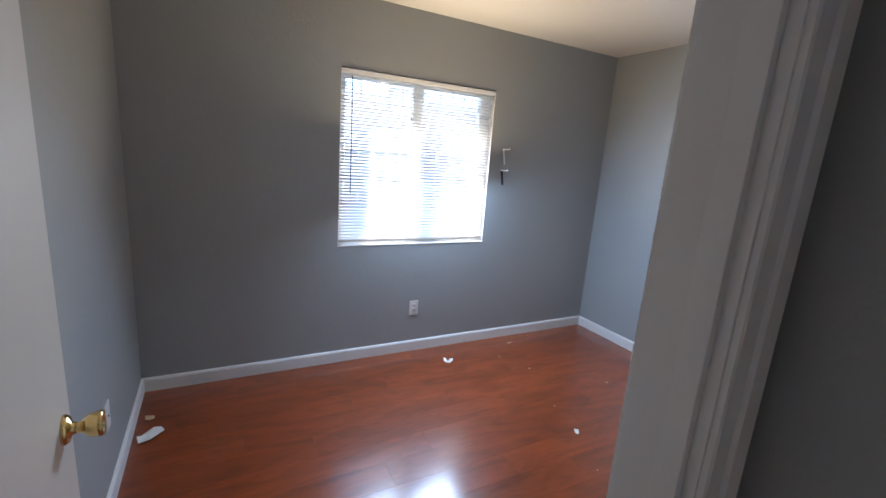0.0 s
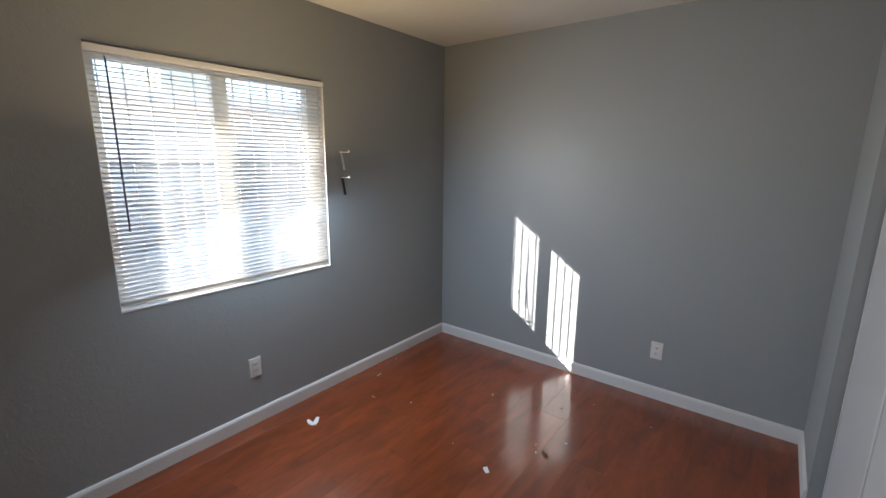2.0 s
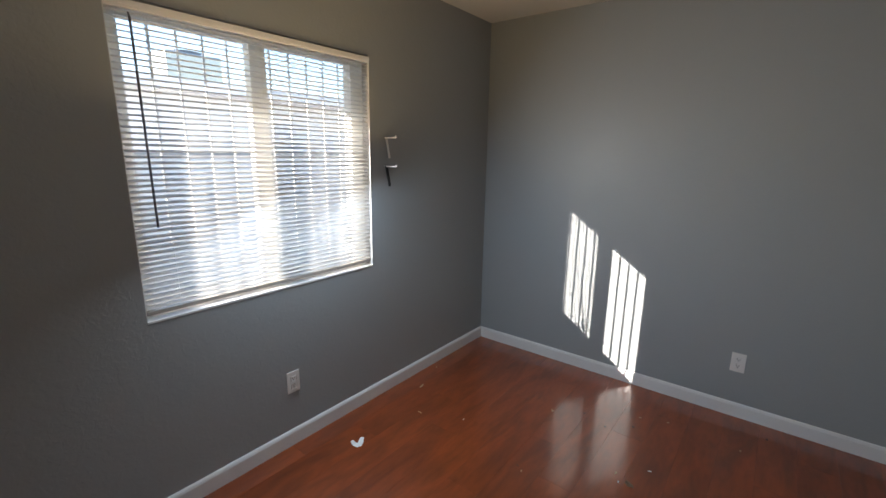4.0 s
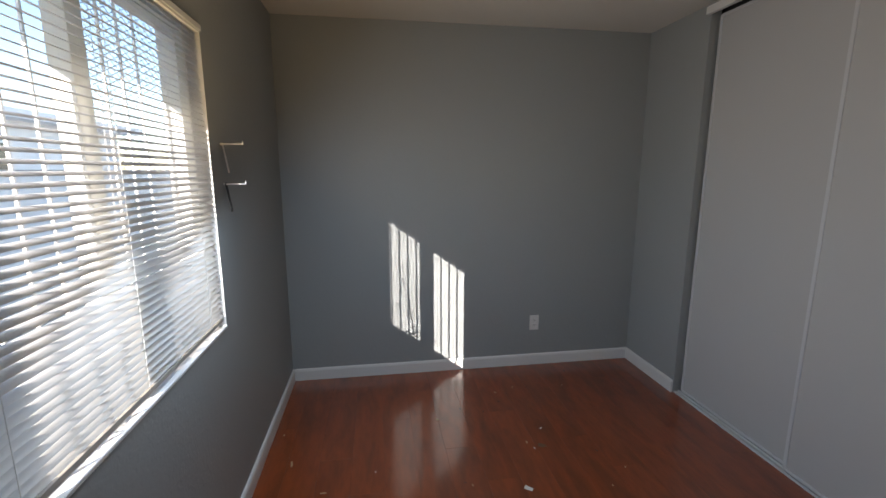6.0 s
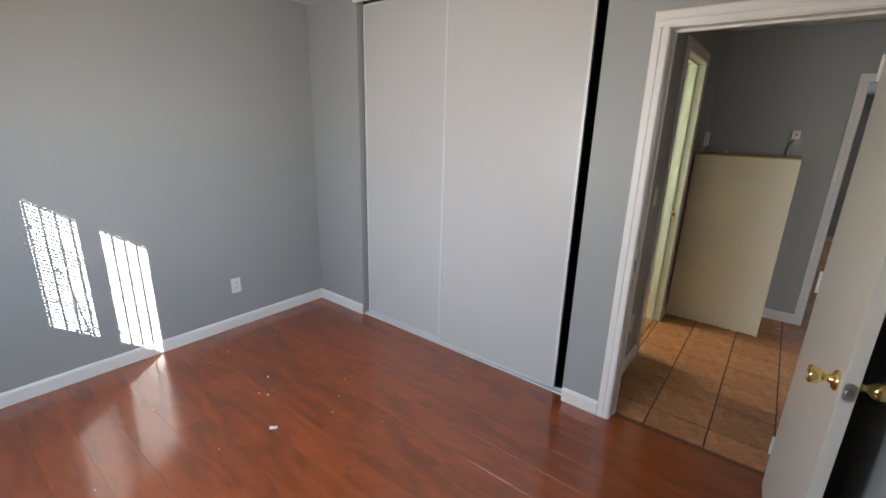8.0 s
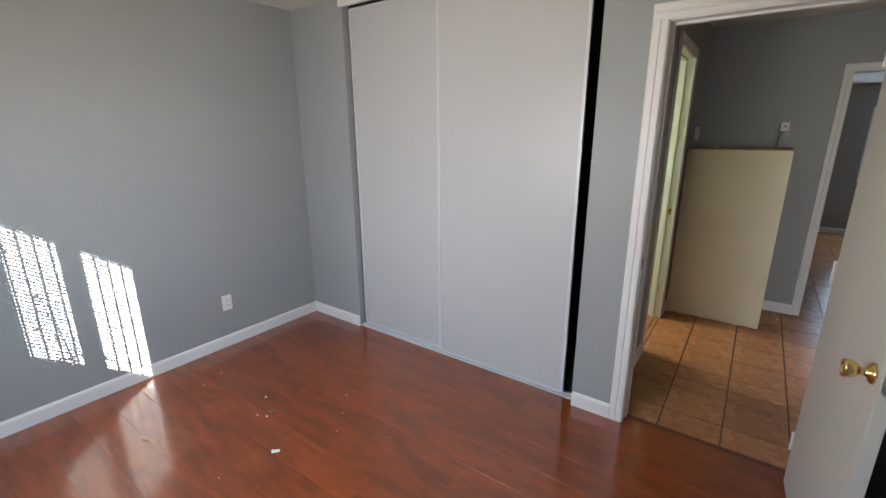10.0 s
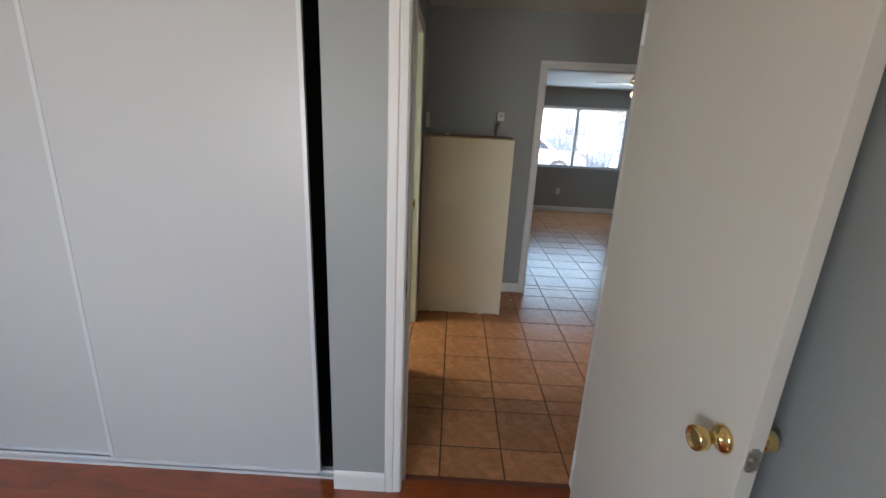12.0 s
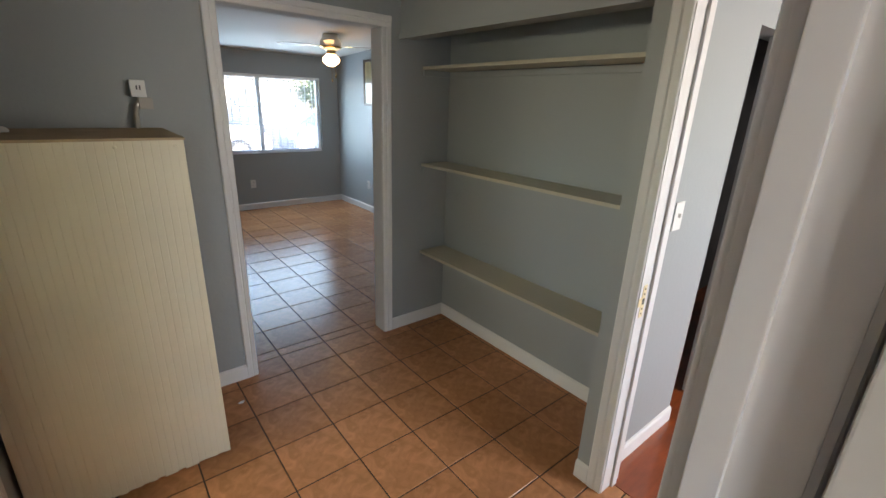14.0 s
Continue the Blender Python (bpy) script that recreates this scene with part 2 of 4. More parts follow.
def lathe(bm, profile, origin, axis, seg=20):
    """A turned shape: profile of (radius, distance along axis)."""
    turn = Vector(axis).to_track_quat("Z", "Y").to_matrix()
    rings = []
    for r, h in profile:
        rings.append([bm.verts.new(Vector(origin) + turn @ Vector((r * math.cos(a), r * math.sin(a), h))) for a in [2 * math.pi * i / seg for i in range(seg)]])
    for a, b in zip(rings, rings[1:]):
        for i in range(seg):
            f = bm.faces.new((a[i], a[(i + 1) % seg], b[(i + 1) % seg], b[i]))
            f.smooth = True
    bm.faces.new(list(reversed(rings[0])))
    bm.faces.new(rings[-1])


def extrude_profile(bm, pts, start, along, up=(0, 0, 1), out=(0, 1, 0), length=1.0):
    """Sweeps a profile of (out, up) points along a straight line."""
    along, up, out, start = Vector(along), Vector(up), Vector(out), Vector(start)
    a = [bm.verts.new(start + out * x + up * y) for x, y in pts]
    b = [bm.verts.new(start + out * x + up * y + along * length) for x, y in pts]
    k = len(pts)
    for i in range(k):
        bm.faces.new((a[i], a[(i + 1) % k], b[(i + 1) % k], b[i]))
    bm.faces.new(list(reversed(a)))
    bm.faces.new(b)
    bmesh.ops.recalc_face_normals(bm, faces=bm.faces[:])


def mesh(name, bm, material, smooth=False):
    me = bpy.data.meshes.new(name)
    bmesh.ops.recalc_face_normals(bm, faces=bm.faces[:])
    if smooth:
        for f in bm.faces:
            f.smooth = True
    bm.to_mesh(me)
    bm.free()
    me.materials.append(material)
    return me


def thing(name, bm, material, label, category, group="", kind="", smooth=False):
    return tagged(new(name, mesh(name, bm, material, smooth)), label, category, group, kind)


def empty(name, at, label, category, group="", kind=""):
    ob = new(name)
    ob.location = at
    ob.empty_display_size = 0.05
    return tagged(ob, label, category, group, kind)


def part(name, bm, material, parent, label="", smooth=False):
    ob = new(name, mesh(name, bm, material, smooth))
    ob.parent = parent
    at = parent.location.copy()
    if parent.parent:
        at += parent.parent.location
    if parent.type == "EMPTY":
        ob.matrix_parent_inverse = Matrix.Translation(-at) if parent.rotation_euler.z == 0 else Matrix.Identity(4)
    if label:
        ob["label"] = label
    return ob


def quick(*boxes, bevel=0.0):
    bm = bmesh.new()
    for b in boxes:
        box(bm, *b, bevel=bevel)
    return bm


def structure(name, boxes, material, label, category):
    return thing(name, quick(*boxes), material, label, category, kind="structure")


# ---- the plan ----
N, E, S = 2.615, 3.56, 0.02                # bedroom faces
SD, SH = 0.048, -0.050                     # room and hall faces of the wall round the door
CEIL, HCEIL = 2.455, 2.40
DW, DE, DH = 0.135, 0.888, 2.03              # bedroom door opening
CW, CE, CH = 1.178, 2.99, 2.40              # closet opening
HE, HS, HSB, HW = 0.985, -2.315, -2.425, -0.90
LS, LW_ = -6.48, -2.575                      # living room far wall and its west wall
WX0, WX1, WZ0, WZ1 = 1.163, 2.34, 0.865, 2.027

# bedroom walls
structure("wall_north", [(-0.1, WX0, N, N + .12, 0, 2.5), (WX1, E + .1, N, N + .12, 0, 2.5), (WX0, WX1, N, N + .12, 0, WZ0), (WX0, WX1, N, N + .12, WZ1, 2.5)], WALL, "grey painted bedroom wall with the window opening", "wall")
structure("wall_east", [(E, E + .1, -0.85, N, 0, 2.5)], WALL, "grey painted bedroom wall with sunlight on it", "wall")
structure("wall_west", [(-.1, 0, SH, N, 0, 2.5)], WALL, "grey painted bedroom wall behind the open door", "wall")
structure("wall_south", [(0, DW - .015, SH, SD, 0, 2.5), (DW - .015, DE + .015, SH, SD, DH + .015, 2.5), (DE + .015, CW, SH, SD, 0, 2.5), (CW, CE, SH, S, CH + .04, 2.5), (CE, E, SH, S, 0, 2.5)], WALL, "grey painted bedroom wall with doorway and closet", "wall")
structure("ceiling_bedroom", [(0, E, S, N, CEIL, CEIL + .06)], CEILING, "off-white painted bedroom ceiling", "ceiling")
# closet shell in near-black paint that carries the shade behind the doors
structure("wall_closet_back", [(1.085, E, -.85, -.75, 0, 2.5)], CLOSETSHADE, "closet back wall, shade painted near black", "wall")
structure("wall_closet_side", [(1.085, CW - .02, -.75, SH, 0, 2.5)], CLOSETSHADE, "closet side wall, shade painted near black", "wall")
structure("ceiling_closet", [(CW - .02, E, -.75, SH, 2.44, 2.5)], CLOSETSHADE, "closet ceiling, shade painted near black", "ceiling")
# hall
structure("wall_hall_east", [(HE, HE + .1, -.87, SH, 0, 2.5), (HE, HE + .1, HS, -1.575, 0, 2.5), (HE, HE + .1, -1.575, -.87, 2.085, 2.5)], WALL, "grey painted hall wall with the bathroom doorway", "wall")
structure("wall_hall_south", [(-1.5, -.877, HSB, HS, 0, 2.5), (.021, 2.7, HSB, HS, 0, 2.5), (-.877, .021, HSB, HS, 1.99, 2.5)], WALL, "grey painted hall wall with the living room doorway", "wall")
structure("wall_hall_west", [(-1.39, HW, -.718, -.64, 0, 2.5), (-1.03, HW, -.64, -.60, 0, 2.5), (-1.03, HW, -.60, .30, 2.045, 2.5), (-1.03, HW, .19, .30, 0, 2.5)], WALL, "grey painted hall wall beside the shelf recess", "wall")
structure("wall_recess_back", [(-1.50, -1.39, HS, -.765, 0, 2.5)], WALL, "grey painted back wall of the shelf recess", "wall")
structure("wall_recess_header", [(-1.12, -1.00, HS, -.718, 1.93, HCEIL)], WALL, "grey painted header over the shelf recess", "wall")
structure("wall_hall_north", [(-1.02, -.1, .30, .40, 0, 2.5)], WALL, "plain wall closing the hall", "wall")
structure("ceiling_hall", [(-1.5, HE, HS, SH, HCEIL, HCEIL + .06), (-1.02, -.1, SH, .30, HCEIL, HCEIL + .06)], CEILING, "off-white painted hall ceiling", "ceiling")
# second bedroom
structure("wall_second_bedroom", [(-1.615, -1.39, -.76, -.64, 0, 2.5), (-4.2, -1.615, -.76, -.64, 1.912, 2.5), (-4.3, -4.2, -1.4, 2.0, 0, 2.5), (-4.3, -2.85, 2.0, 2.1, 0, 2.5), (-1.55, -.92, 2.0, 2.1, 0, 2.5), (-2.85, -1.55, 2.0, 2.1, 0, .86), (-2.85, -1.55, 2.0, 2.1, 2.0, 2.5), (-1.02, -.92, .40, 2.0, 0, 2.5)], WALL, "light grey wall of the second bedroom", "wall")
# same near-black shade colour inside the second closet
structure("wall_second_closet", [(-4.2, -1.5, -1.4, -1.3, 0, 2.5), (-1.615, -1.51, -1.3, -.76, 0, 2.5)], CLOSETSHADE, "inside of the second closet, shade painted near black", "wall")
structure("ceiling_second_bedroom", [(-4.2, -1.02, -1.3, 2.0, HCEIL, HCEIL + .06)], CEILING, "off-white ceiling of the second bedroom", "ceiling")
# living room
LWX0, LWX1, LWZ0, LWZ1 = -2.29, -.71, .80, 1.86
structure("wall_living_south", [(LW_ - .1, LWX0, LS - .12, LS, 0, 2.7), (LWX1, 2.7, LS - .12, LS, 0, 2.7), (LWX0, LWX1, LS - .12, LS, 0, LWZ0), (LWX0, LWX1, LS - .12, LS, LWZ1, 2.7)], WALL, "grey painted living room wall with a wide window", "wall")
structure("wall_living_west", [(LW_ - .1, LW_, LS, HSB, 0, 2.7)], WALL, "grey painted living room side wall", "wall")
structure("wall_living_east", [(2.6, 2.7, LS, HSB, 0, 2.7)], WALL, "plain grey living room wall", "wall")
structure("wall_living_north", [(LW_, -1.5, HSB, HS, 0, 2.7), (-.845, 2.6, HSB, HSB + .04, 2.5, 2.7)], WALL, "plain grey living room wall beside the hall", "wall")
bm = bmesh.new()
vs = box(bm, LW_, 2.6, LS, HSB, 2.155, 2.235)
for v in vs:
    v.co.z += (v.co.y - LS) * 0.055
thing("ceiling_living", bm, CEILING, "white gently sloping living room ceiling", "ceiling", kind="structure")
# bathroom
structure("wall_bath", [(2.6, 2.7, HS, -1.65, 0, 2.5), (2.6, 2.7, -.95, -.85, 0, 2.5), (2.6, 2.7, -1.65, -.95, 0, 1.2), (2.6, 2.7, -1.65, -.95, 2.0, 2.5), (1.085, 2.6, -.86, -.852, 0, 2.5)], BATHPAINT, "pale painted bathroom wall", "wall")
structure("ceiling_bath", [(1.085, 2.6, HS, -.86, HCEIL, HCEIL + .06)], CEILING, "white bathroom ceiling", "ceiling")

# floors under the pieces
structure("floor_bedroom", [(0, E, -.02, N, -.06, -.010)], SUBFLOOR, "red-brown laminate plank bedroom floor", "floor")
structure("floor_closet", [(CW - .02, E, -.75, -.02, -.06, 0.0)], CLOSETSHADE, "closet floor, shade painted near black", "floor")
structure("floor_hall", [(-1.5, 1.085, HSB, -.64, -.06, -.004), (-.99, 1.085, -.64, -.02, -.06, -.004), (-.99, -.1, -.02, .30, -.06, -.004)], GROUT, "terracotta tiled hall floor with dark joints", "floor")
structure("floor_living", [(LW_, 2.6, LS, HSB, -.06, -.004)], GROUT, "terracotta tiled living room floor with dark joints", "floor")
structure("floor_bath", [(1.085, 2.6, HS, -.86, -.06, -.004)], GROUT, "terracotta tiled bathroom floor", "floor")
structure("floor_second_bedroom", [(-4.2, -.99, -.64, 2.0, -.06, 0.0), (-4.2, -1.615, -1.3, -.64, -.06, 0.0)], WOOD, "red-brown laminate second bedroom floor", "floor")
structure("roof_slab", [(-4.3, E + .1, -1.4, N + .12, 2.52, 2.6), (-1.5, 2.7, HSB, -1.4, 2.52, 2.6), (LW_ - .1, 2.7, LS - .12, HSB, 2.72, 2.8)], ROOFING, "flat grey roof over the rooms", "roof")


structure("threshold", [(DW, DE, -.036, -.012, -.02, .005)], SUBFLOOR, "dark wooden threshold strip between planks and tiles", "threshold")


# ---- trim ----
BB = [(0, 0), (0.014, 0), (0.014, 0.070), (0.010, 0.080), (0.004, 0.086), (0, 0.086)]


def baseboard(start, end, out):
    s, e = Vector(start), Vector(end)
    bm = bmesh.new()
    extrude_profile(bm, BB, s, (e - s).normalized(), out=out, length=(e - s).length)
    return thing("baseboard", bm, TRIM, "white painted wooden baseboard along the wall", "baseboard", kind="structure")


baseboard((0, N, 0), (E, N, 0), (0, -1, 0))
baseboard((E, S, 0), (E, N - .014, 0), (-1, 0, 0))
baseboard((0, SD, 0), (0, N - .014, 0), (1, 0, 0))
baseboard((CE, S, 0), (E - .014, S, 0), (0, 1, 0))
baseboard((DE + .072, SD, 0), (CW - .004, SD, 0), (0, 1, 0))
baseboard((HE, -.818, 0), (HE, SH, 0), (-1, 0, 0))
baseboard((HE, HS, 0), (HE, -1.64, 0), (-1, 0, 0))
baseboard((.04, HS, 0), (HE - .014, HS, 0), (0, 1, 0))
baseboard((-1.39, HS, 0), (-.93, HS, 0), (0, 1, 0))
baseboard((-1.39, HS + .014, 0), (-1.39, -.718, 0), (1, 0, 0))
baseboard((HW, -.718, 0), (HW, -.656, 0), (1, 0, 0))
baseboard((-1.615, -.64, 0), (-1.03, -.64, 0), (0, 1, 0))
baseboard((LW_, LS, 0), (2.6, LS, 0), (0, 1, 0))
baseboard((LW_, LS + .014, 0), (LW_, HSB, 0), (1, 0, 0))

CASE = [(0, 0), (0.009, 0), (0.011, 0.003), (0.012, 0.024), (0.0105, 0.027), (0.0105, 0.029), (0.015, 0.034), (0.015, 0.060), (0.011, 0.066), (0, 0.066)]


def casing(axis, at, out, a0, a1, top, name, label, w=0.066):
    """Casing round a doorway in the plane axis=at; from a0 to a1 along the wall; out is +1 or -1."""
    root = empty(name, (0, 0, 0), label, "door casing", kind="structure")
    o = Vector((0, out, 0)) if axis == "y" else Vector((out, 0, 0))
    along = Vector((1, 0, 0)) if axis == "y" else Vector((0, 1, 0))
    base = Vector((0, at, 0)) if axis == "y" else Vector((at, 0, 0))
    k = w / 0.066
    prof = [(x, y * k) for x, y in CASE]
    for side, a in ((-1, a0), (1, a1)):
        bm = bmesh.new()
        extrude_profile(bm, prof, base + along * a, (0, 0, 1), up=along * side, out=o, length=top)
        part("side_casing", bm, TRIM, root)
    bm = bmesh.new()
    extrude_profile(bm, prof, base + along * (a0 - w) + Vector((0, 0, top)), along, up=(0, 0, 1), out=o, length=a1 - a0 + 2 * w)
    part("head_casing", bm, TRIM, root)
    return root


def jamb(axis, f0, f1, a0, a1, top, name, label, stop=None, material=TRIM):
    """Lining of a doorway through a wall from face f0 to f1."""
    root = empty(name, (0, 0, 0), label, "door frame", kind="structure")

    def b(p0, p1, q0, q1, z0, z1):
        return (p0, p1, q0, q1, z0, z1) if axis == "y" else (q0, q1, p0, p1, z0, z1)
    part("side_jamb", quick(b(a0 - .015, a0, f0, f1, 0, top), bevel=.002), material, root)
    part("side_jamb", quick(b(a1, a1 + .015, f0, f1, 0, top), bevel=.002), material, root)
    part("head_jamb", quick(b(a0 - .015, a1 + .015, f0, f1, top, top + .015), bevel=.002), material, root)
    if stop:
        s0, s1 = stop
        part("door_stop", quick(b(a0, a0 + .011, s0, s1, 0, top), bevel=.002), material, root)
        part("door_stop", quick(b(a1 - .011, a1, s0, s1, 0, top), bevel=.002), material, root)
        part("door_stop", quick(b(a0 + .011, a1 - .011, s0, s1, top - .011, top), bevel=.002), material, root)
    return root


j1 = jamb("y", SH - .002, SD + .002, DW, DE, DH, "door_frame_1", "white painted bedroom door frame with chipped paint", (SH + .012, SH + .044))
casing("y", SD, 1, DW - .004, DE + .004, DH + .004, "trim_1", "white moulded casing round the bedroom doorway")
casing("y", SH, -1, DW - .004, DE + .004, DH + .004, "trim_2", "white moulded casing on the hall side of the bedroom doorway")
jamb("x", HE - .002, HE + .102, -1.56, -.885, 2.07, "door_frame_2", "pale painted bathroom door frame", (HE + .045, HE + .065), BATHPAINT)
casing("x", HE, -1, -1.556, -.889, 2.074, "trim_3", "cream painted casing round the bathroom doorway", w=.070)
jamb("y", HSB - .004, HS + .004, -.862, .006, 1.975, "door_frame_3", "white painted lining of the living room opening", None, MATTETRIM)
casing("y", HS, 1, -.867, .010, 1.977, "trim_4", "white casing round the living room opening", w=.060)
j2 = jamb("x", -1.032, HW + .002, -.585, .175, 2.03, "door_frame_4", "white painted frame of the second bedroom door", (-1.0, -.965))
casing("x", HW, 1, -.589, .179, 2.034, "trim_5", "white moulded casing round the second bedroom doorway")


# ---- door leaf with tulip knobs ----
def knob(bm, origin, axis):
    lathe(bm, [(0.031, 0), (0.031, 0.004), (0.026, 0.010), (0.013, 0.014), (0.011, 0.026), (0.016, 0.034), (0.024, 0.042), (0.027, 0.060), (0.025, 0.066), (0.021, 0.066), (0.018, 0.061)], origin, axis, 24)


door = empty("door_1", (DW + .0195, SD + .014, 0), "off-white flush bedroom door standing wide open", "door", kind="structure")
door.rotation_euler.z = radians(92.8)
DL, DT = 0.757, 0.035
part("leaf", quick((0, DL, -DT / 2, DT / 2, .012, 2.018), bevel=.0025), DOORWHITE, door)
for s in (-1, 1):
    bm = bmesh.new()
    knob(bm, (DL - .062, s * DT / 2, .925), (0, s, 0))
    part("knob", bm, BRASS, door, "polished brass tulip door knob")
bm = quick((DL, DL + .002, -.013, .013, .897, .953))
bmesh.ops.bevel(bm, geom=[e for e in bm.edges if abs(e.verts[0].co.x - e.verts[1].co.x) > .001], offset=.006, segments=3, affect="EDGES")
cyl(bm, (DL, 0, .925), (DL + .009, 0, .925), .010, .008, 16)
for z in (.904, .946):
    cyl(bm, (DL, 0, z), (DL + .003, 0, z), .004, .003, 10)
part("latch_plate", bm, STEEL, door, "small worn steel latch plate")
for z in (.22, 1.02, 1.83):
    bm = bmesh.new()
    cyl(bm, (-.006, -DT / 2 - .004, z - .045), (-.006, -DT / 2 - .004, z + .045), .0048, None, 12)
    box(bm, -.004, .0, -DT / 2, DT / 2 - .004, z - .044, z + .044)
    part("hinge", bm, TRIM, door, "painted-over steel hinge")


def strike(parent, p, n, along, h=.058, half=.013, material=BRASS, label="brass strike plate"):
    p, n, along = Vector(p), Vector(n), Vector(along)
    bm = bmesh.new()
    vs = box(bm, -half, half, 0, .002, -h / 2, h / 2, bevel=.0008)
    m = Matrix((along, n, Vector((0, 0, 1)))).transposed().to_4x4()
    bm.transform(Matrix.Translation(p) @ m)
    ob = part("strike_plate", bm, material, parent, label)
    bm = bmesh.new()
    box(bm, -.007, .007, .0016, .0032, -.012, .012)
    bm.transform(Matrix.Translation(p) @ m)
    part("strike_hole", bm, SLOT, parent, "dark strike hole")


strike(j1, (DE, SD - .018, .93), (-1, 0, 0), (0, 1, 0), material=STEEL, label="worn steel strike plate")
strike(j2, (-.928, -.585, .905), (0, 1, 0), (1, 0, 0), h=.13, half=.013, material=PALEBRASS, label="long pale brass strike plate")
part("strike_lip", quick((-.918, -.896, -.585, -.5825, .888, .922), bevel=.001), PALEBRASS, j2, "curved brass strike lip")
bm = bmesh.new()
for z in (.855, .875, .935, .955):
    cyl(bm, (-.928, -.583, z), (-.928, -.5815, z), .003, None, 8)
part("strike_screws", bm, SLOT, j2, "dark screw heads")
# bare wood where the paint has chipped round the strike
rc = random.Random(8)
for i in range(9):
    z = .93 + rc.uniform(-.16, .16)
    y = SD - .018 + rc.uniform(-.022, .016)
    w, h = rc.uniform(.002, .005), rc.uniform(.006, .022)
    bm = bmesh.new()
    ring = [bm.verts.new((DE - .0006, y + w * math.cos(a) * rc.uniform(.6, 1.2), z + h * math.sin(a) * rc.uniform(.6, 1.2))) for a in [2 * math.pi * k / 7 for k in range(7)]]
    f = bm.faces.new(ring)
    r = bmesh.ops.extrude_face_region(bm, geom=[f])
    for v in r["geom"]:
        if isinstance(v, bmesh.types.BMVert):
            v.co.x += .0006
    part("paint_chip", bm, CHIP, j1, "brown bare wood showing through chipped paint")


# ---- bedroom window ----
win = empty("window_1", (0, 0, 0), "white vinyl sliding window with outside bars", "window", kind="structure")
GY = N + .080
part("window_frame", quick((WX0, WX0 + .045, N + .055, N + .115, WZ0, WZ1), (WX1 - .085, WX1, N + .055, N + .115, WZ0, WZ1), (WX0 + .045, WX1 - .085, N + .055, N + .115, WZ1 - .05, WZ1), (WX0 + .045, WX1 - .085, N + .055, N + .115, WZ0, WZ0 + .022)), STILE, win)
part("meeting_stile", quick((1.695, 1.735, N + .060, N + .110, WZ0 + .022, WZ1 - .05), (1.737, 1.778, N + .072, N + .112, WZ0 + .022, WZ1 - .05), bevel=.003), STILE, win)
for x0, x1, dy in ((WX0 + .045, 1.695, 0), (1.778, WX1 - .085, .012)):
    p = part("pane", quick((x0, x1, GY + dy, GY + dy + .004, WZ0 + .022, WZ1 - .05)), GLASS, win)
    p.visible_shadow = False
bm = bmesh.new()
sx0, sx1, sz0, sz1, sy = 1.778, WX1 - .085, WZ0 + .022, WZ1 - .05, GY + .030
for i in range(-12, 56):
    for slope in (.45, -.45):
        # one strand of the diamond lattice, cut to the pane: z = zc + slope * (x - sx0)
        zc = sz0 + .020 * i + (0 if slope > 0 else .215)
        ends = sorted(sx0 + (z - zc) / slope for z in (sz0, sz1))
        xa, xb = max(sx0, ends[0]), min(sx1, ends[1])
        if xb - xa > .01:
            p, q = [Vector((x, sy, zc + slope * (x - sx0))) for x in (xa, xb)]
            cyl(bm, p, q, .0012, None, 4)
part("steel_lattice", bm, BARS, win, "fine diamond lattice of white steel outside the pane")
part("window_sill", quick((WX0, WX1, N - .003, N + .055, WZ0 - .006, WZ0 + .002)), TRIM, win, "white painted sill, sunlit")
part("reveal", quick((WX0 - .001, WX0 + .003, N + .001, N + .055, WZ0, WZ1), (WX1 - .003, WX1 + .001, N + .001, N + .055, WZ0, WZ1)), TRIM, win, "white painted window reveal")

bars = empty("security_bars", (1.75, N + .20, 1.4), "white painted steel security bars outside the window", "window bars")
for i in range(12):
    x = 1.15 + i * .1035
    bm = bmesh.new()
    box(bm, x - .0038, x + .0038, N + .1962, N + .2038, WZ0 - .06, WZ1 + .07, bevel=.001)
    part("bar", bm, BARS, bars)
for z in (WZ0 + .02, WZ1 + .045):
    part("rail", quick((WX0 - .06, WX1 + .06, N + .1865, N + .1935, z - .014, z + .014), bevel=.001), BARS, bars)
for x in (WX0 - .05, WX1 + .05):
    for z in (WZ0 + .02, WZ1 + .045):
        part("bracket", quick((x - .012, x + .012, N + .12, N + .186, z - .010, z + .010)), BARS, bars)

# ---- mini blind ----
blind = empty("window_blind", (1.755, N + .014, 2.0), "white mini blind with slats half open", "blind")
BY = N + .020
part("headrail", quick((WX0 + .004, WX1 - .004, BY - .020, BY + .016, 1.992, 2.018), bevel=.002), VINYL, blind)
part("valance", quick((WX0 + .001, WX1 - .002, BY - .027, BY - .023, 1.998, 2.018), bevel=.001), VINYL, blind, "white clip-on valance strip")
for x in (WX0 + .03, 1.64, WX1 - .03):
    part("mounting_clip", quick((x - .020, x + .020, BY - .024, BY + .01, 2.0185, 2.0215)), STEEL, blind, "small metal mounting clip")
SP, NS = 0.0213, 51
Z0 = 0.917
sl = bmesh.new()
W2, TILT, k = 0.0128, radians(21), 5
rows = []
for x in (WX0 + .008, WX1 - .008):
    for off in (0.0, 0.0007):
        rows.append([sl.verts.new((x, -W2 + 2 * W2 * i / k, 0.0022 * (1 - (2 * i / k - 1) ** 2) + off)) for i in range(k + 1)])
for i in range(k):
    sl.faces.new((rows[0][i], rows[2][i], rows[2][i + 1], rows[0][i + 1]))
    sl.faces.new((rows[1][i], rows[1][i + 1], rows[3][i + 1], rows[3][i]))
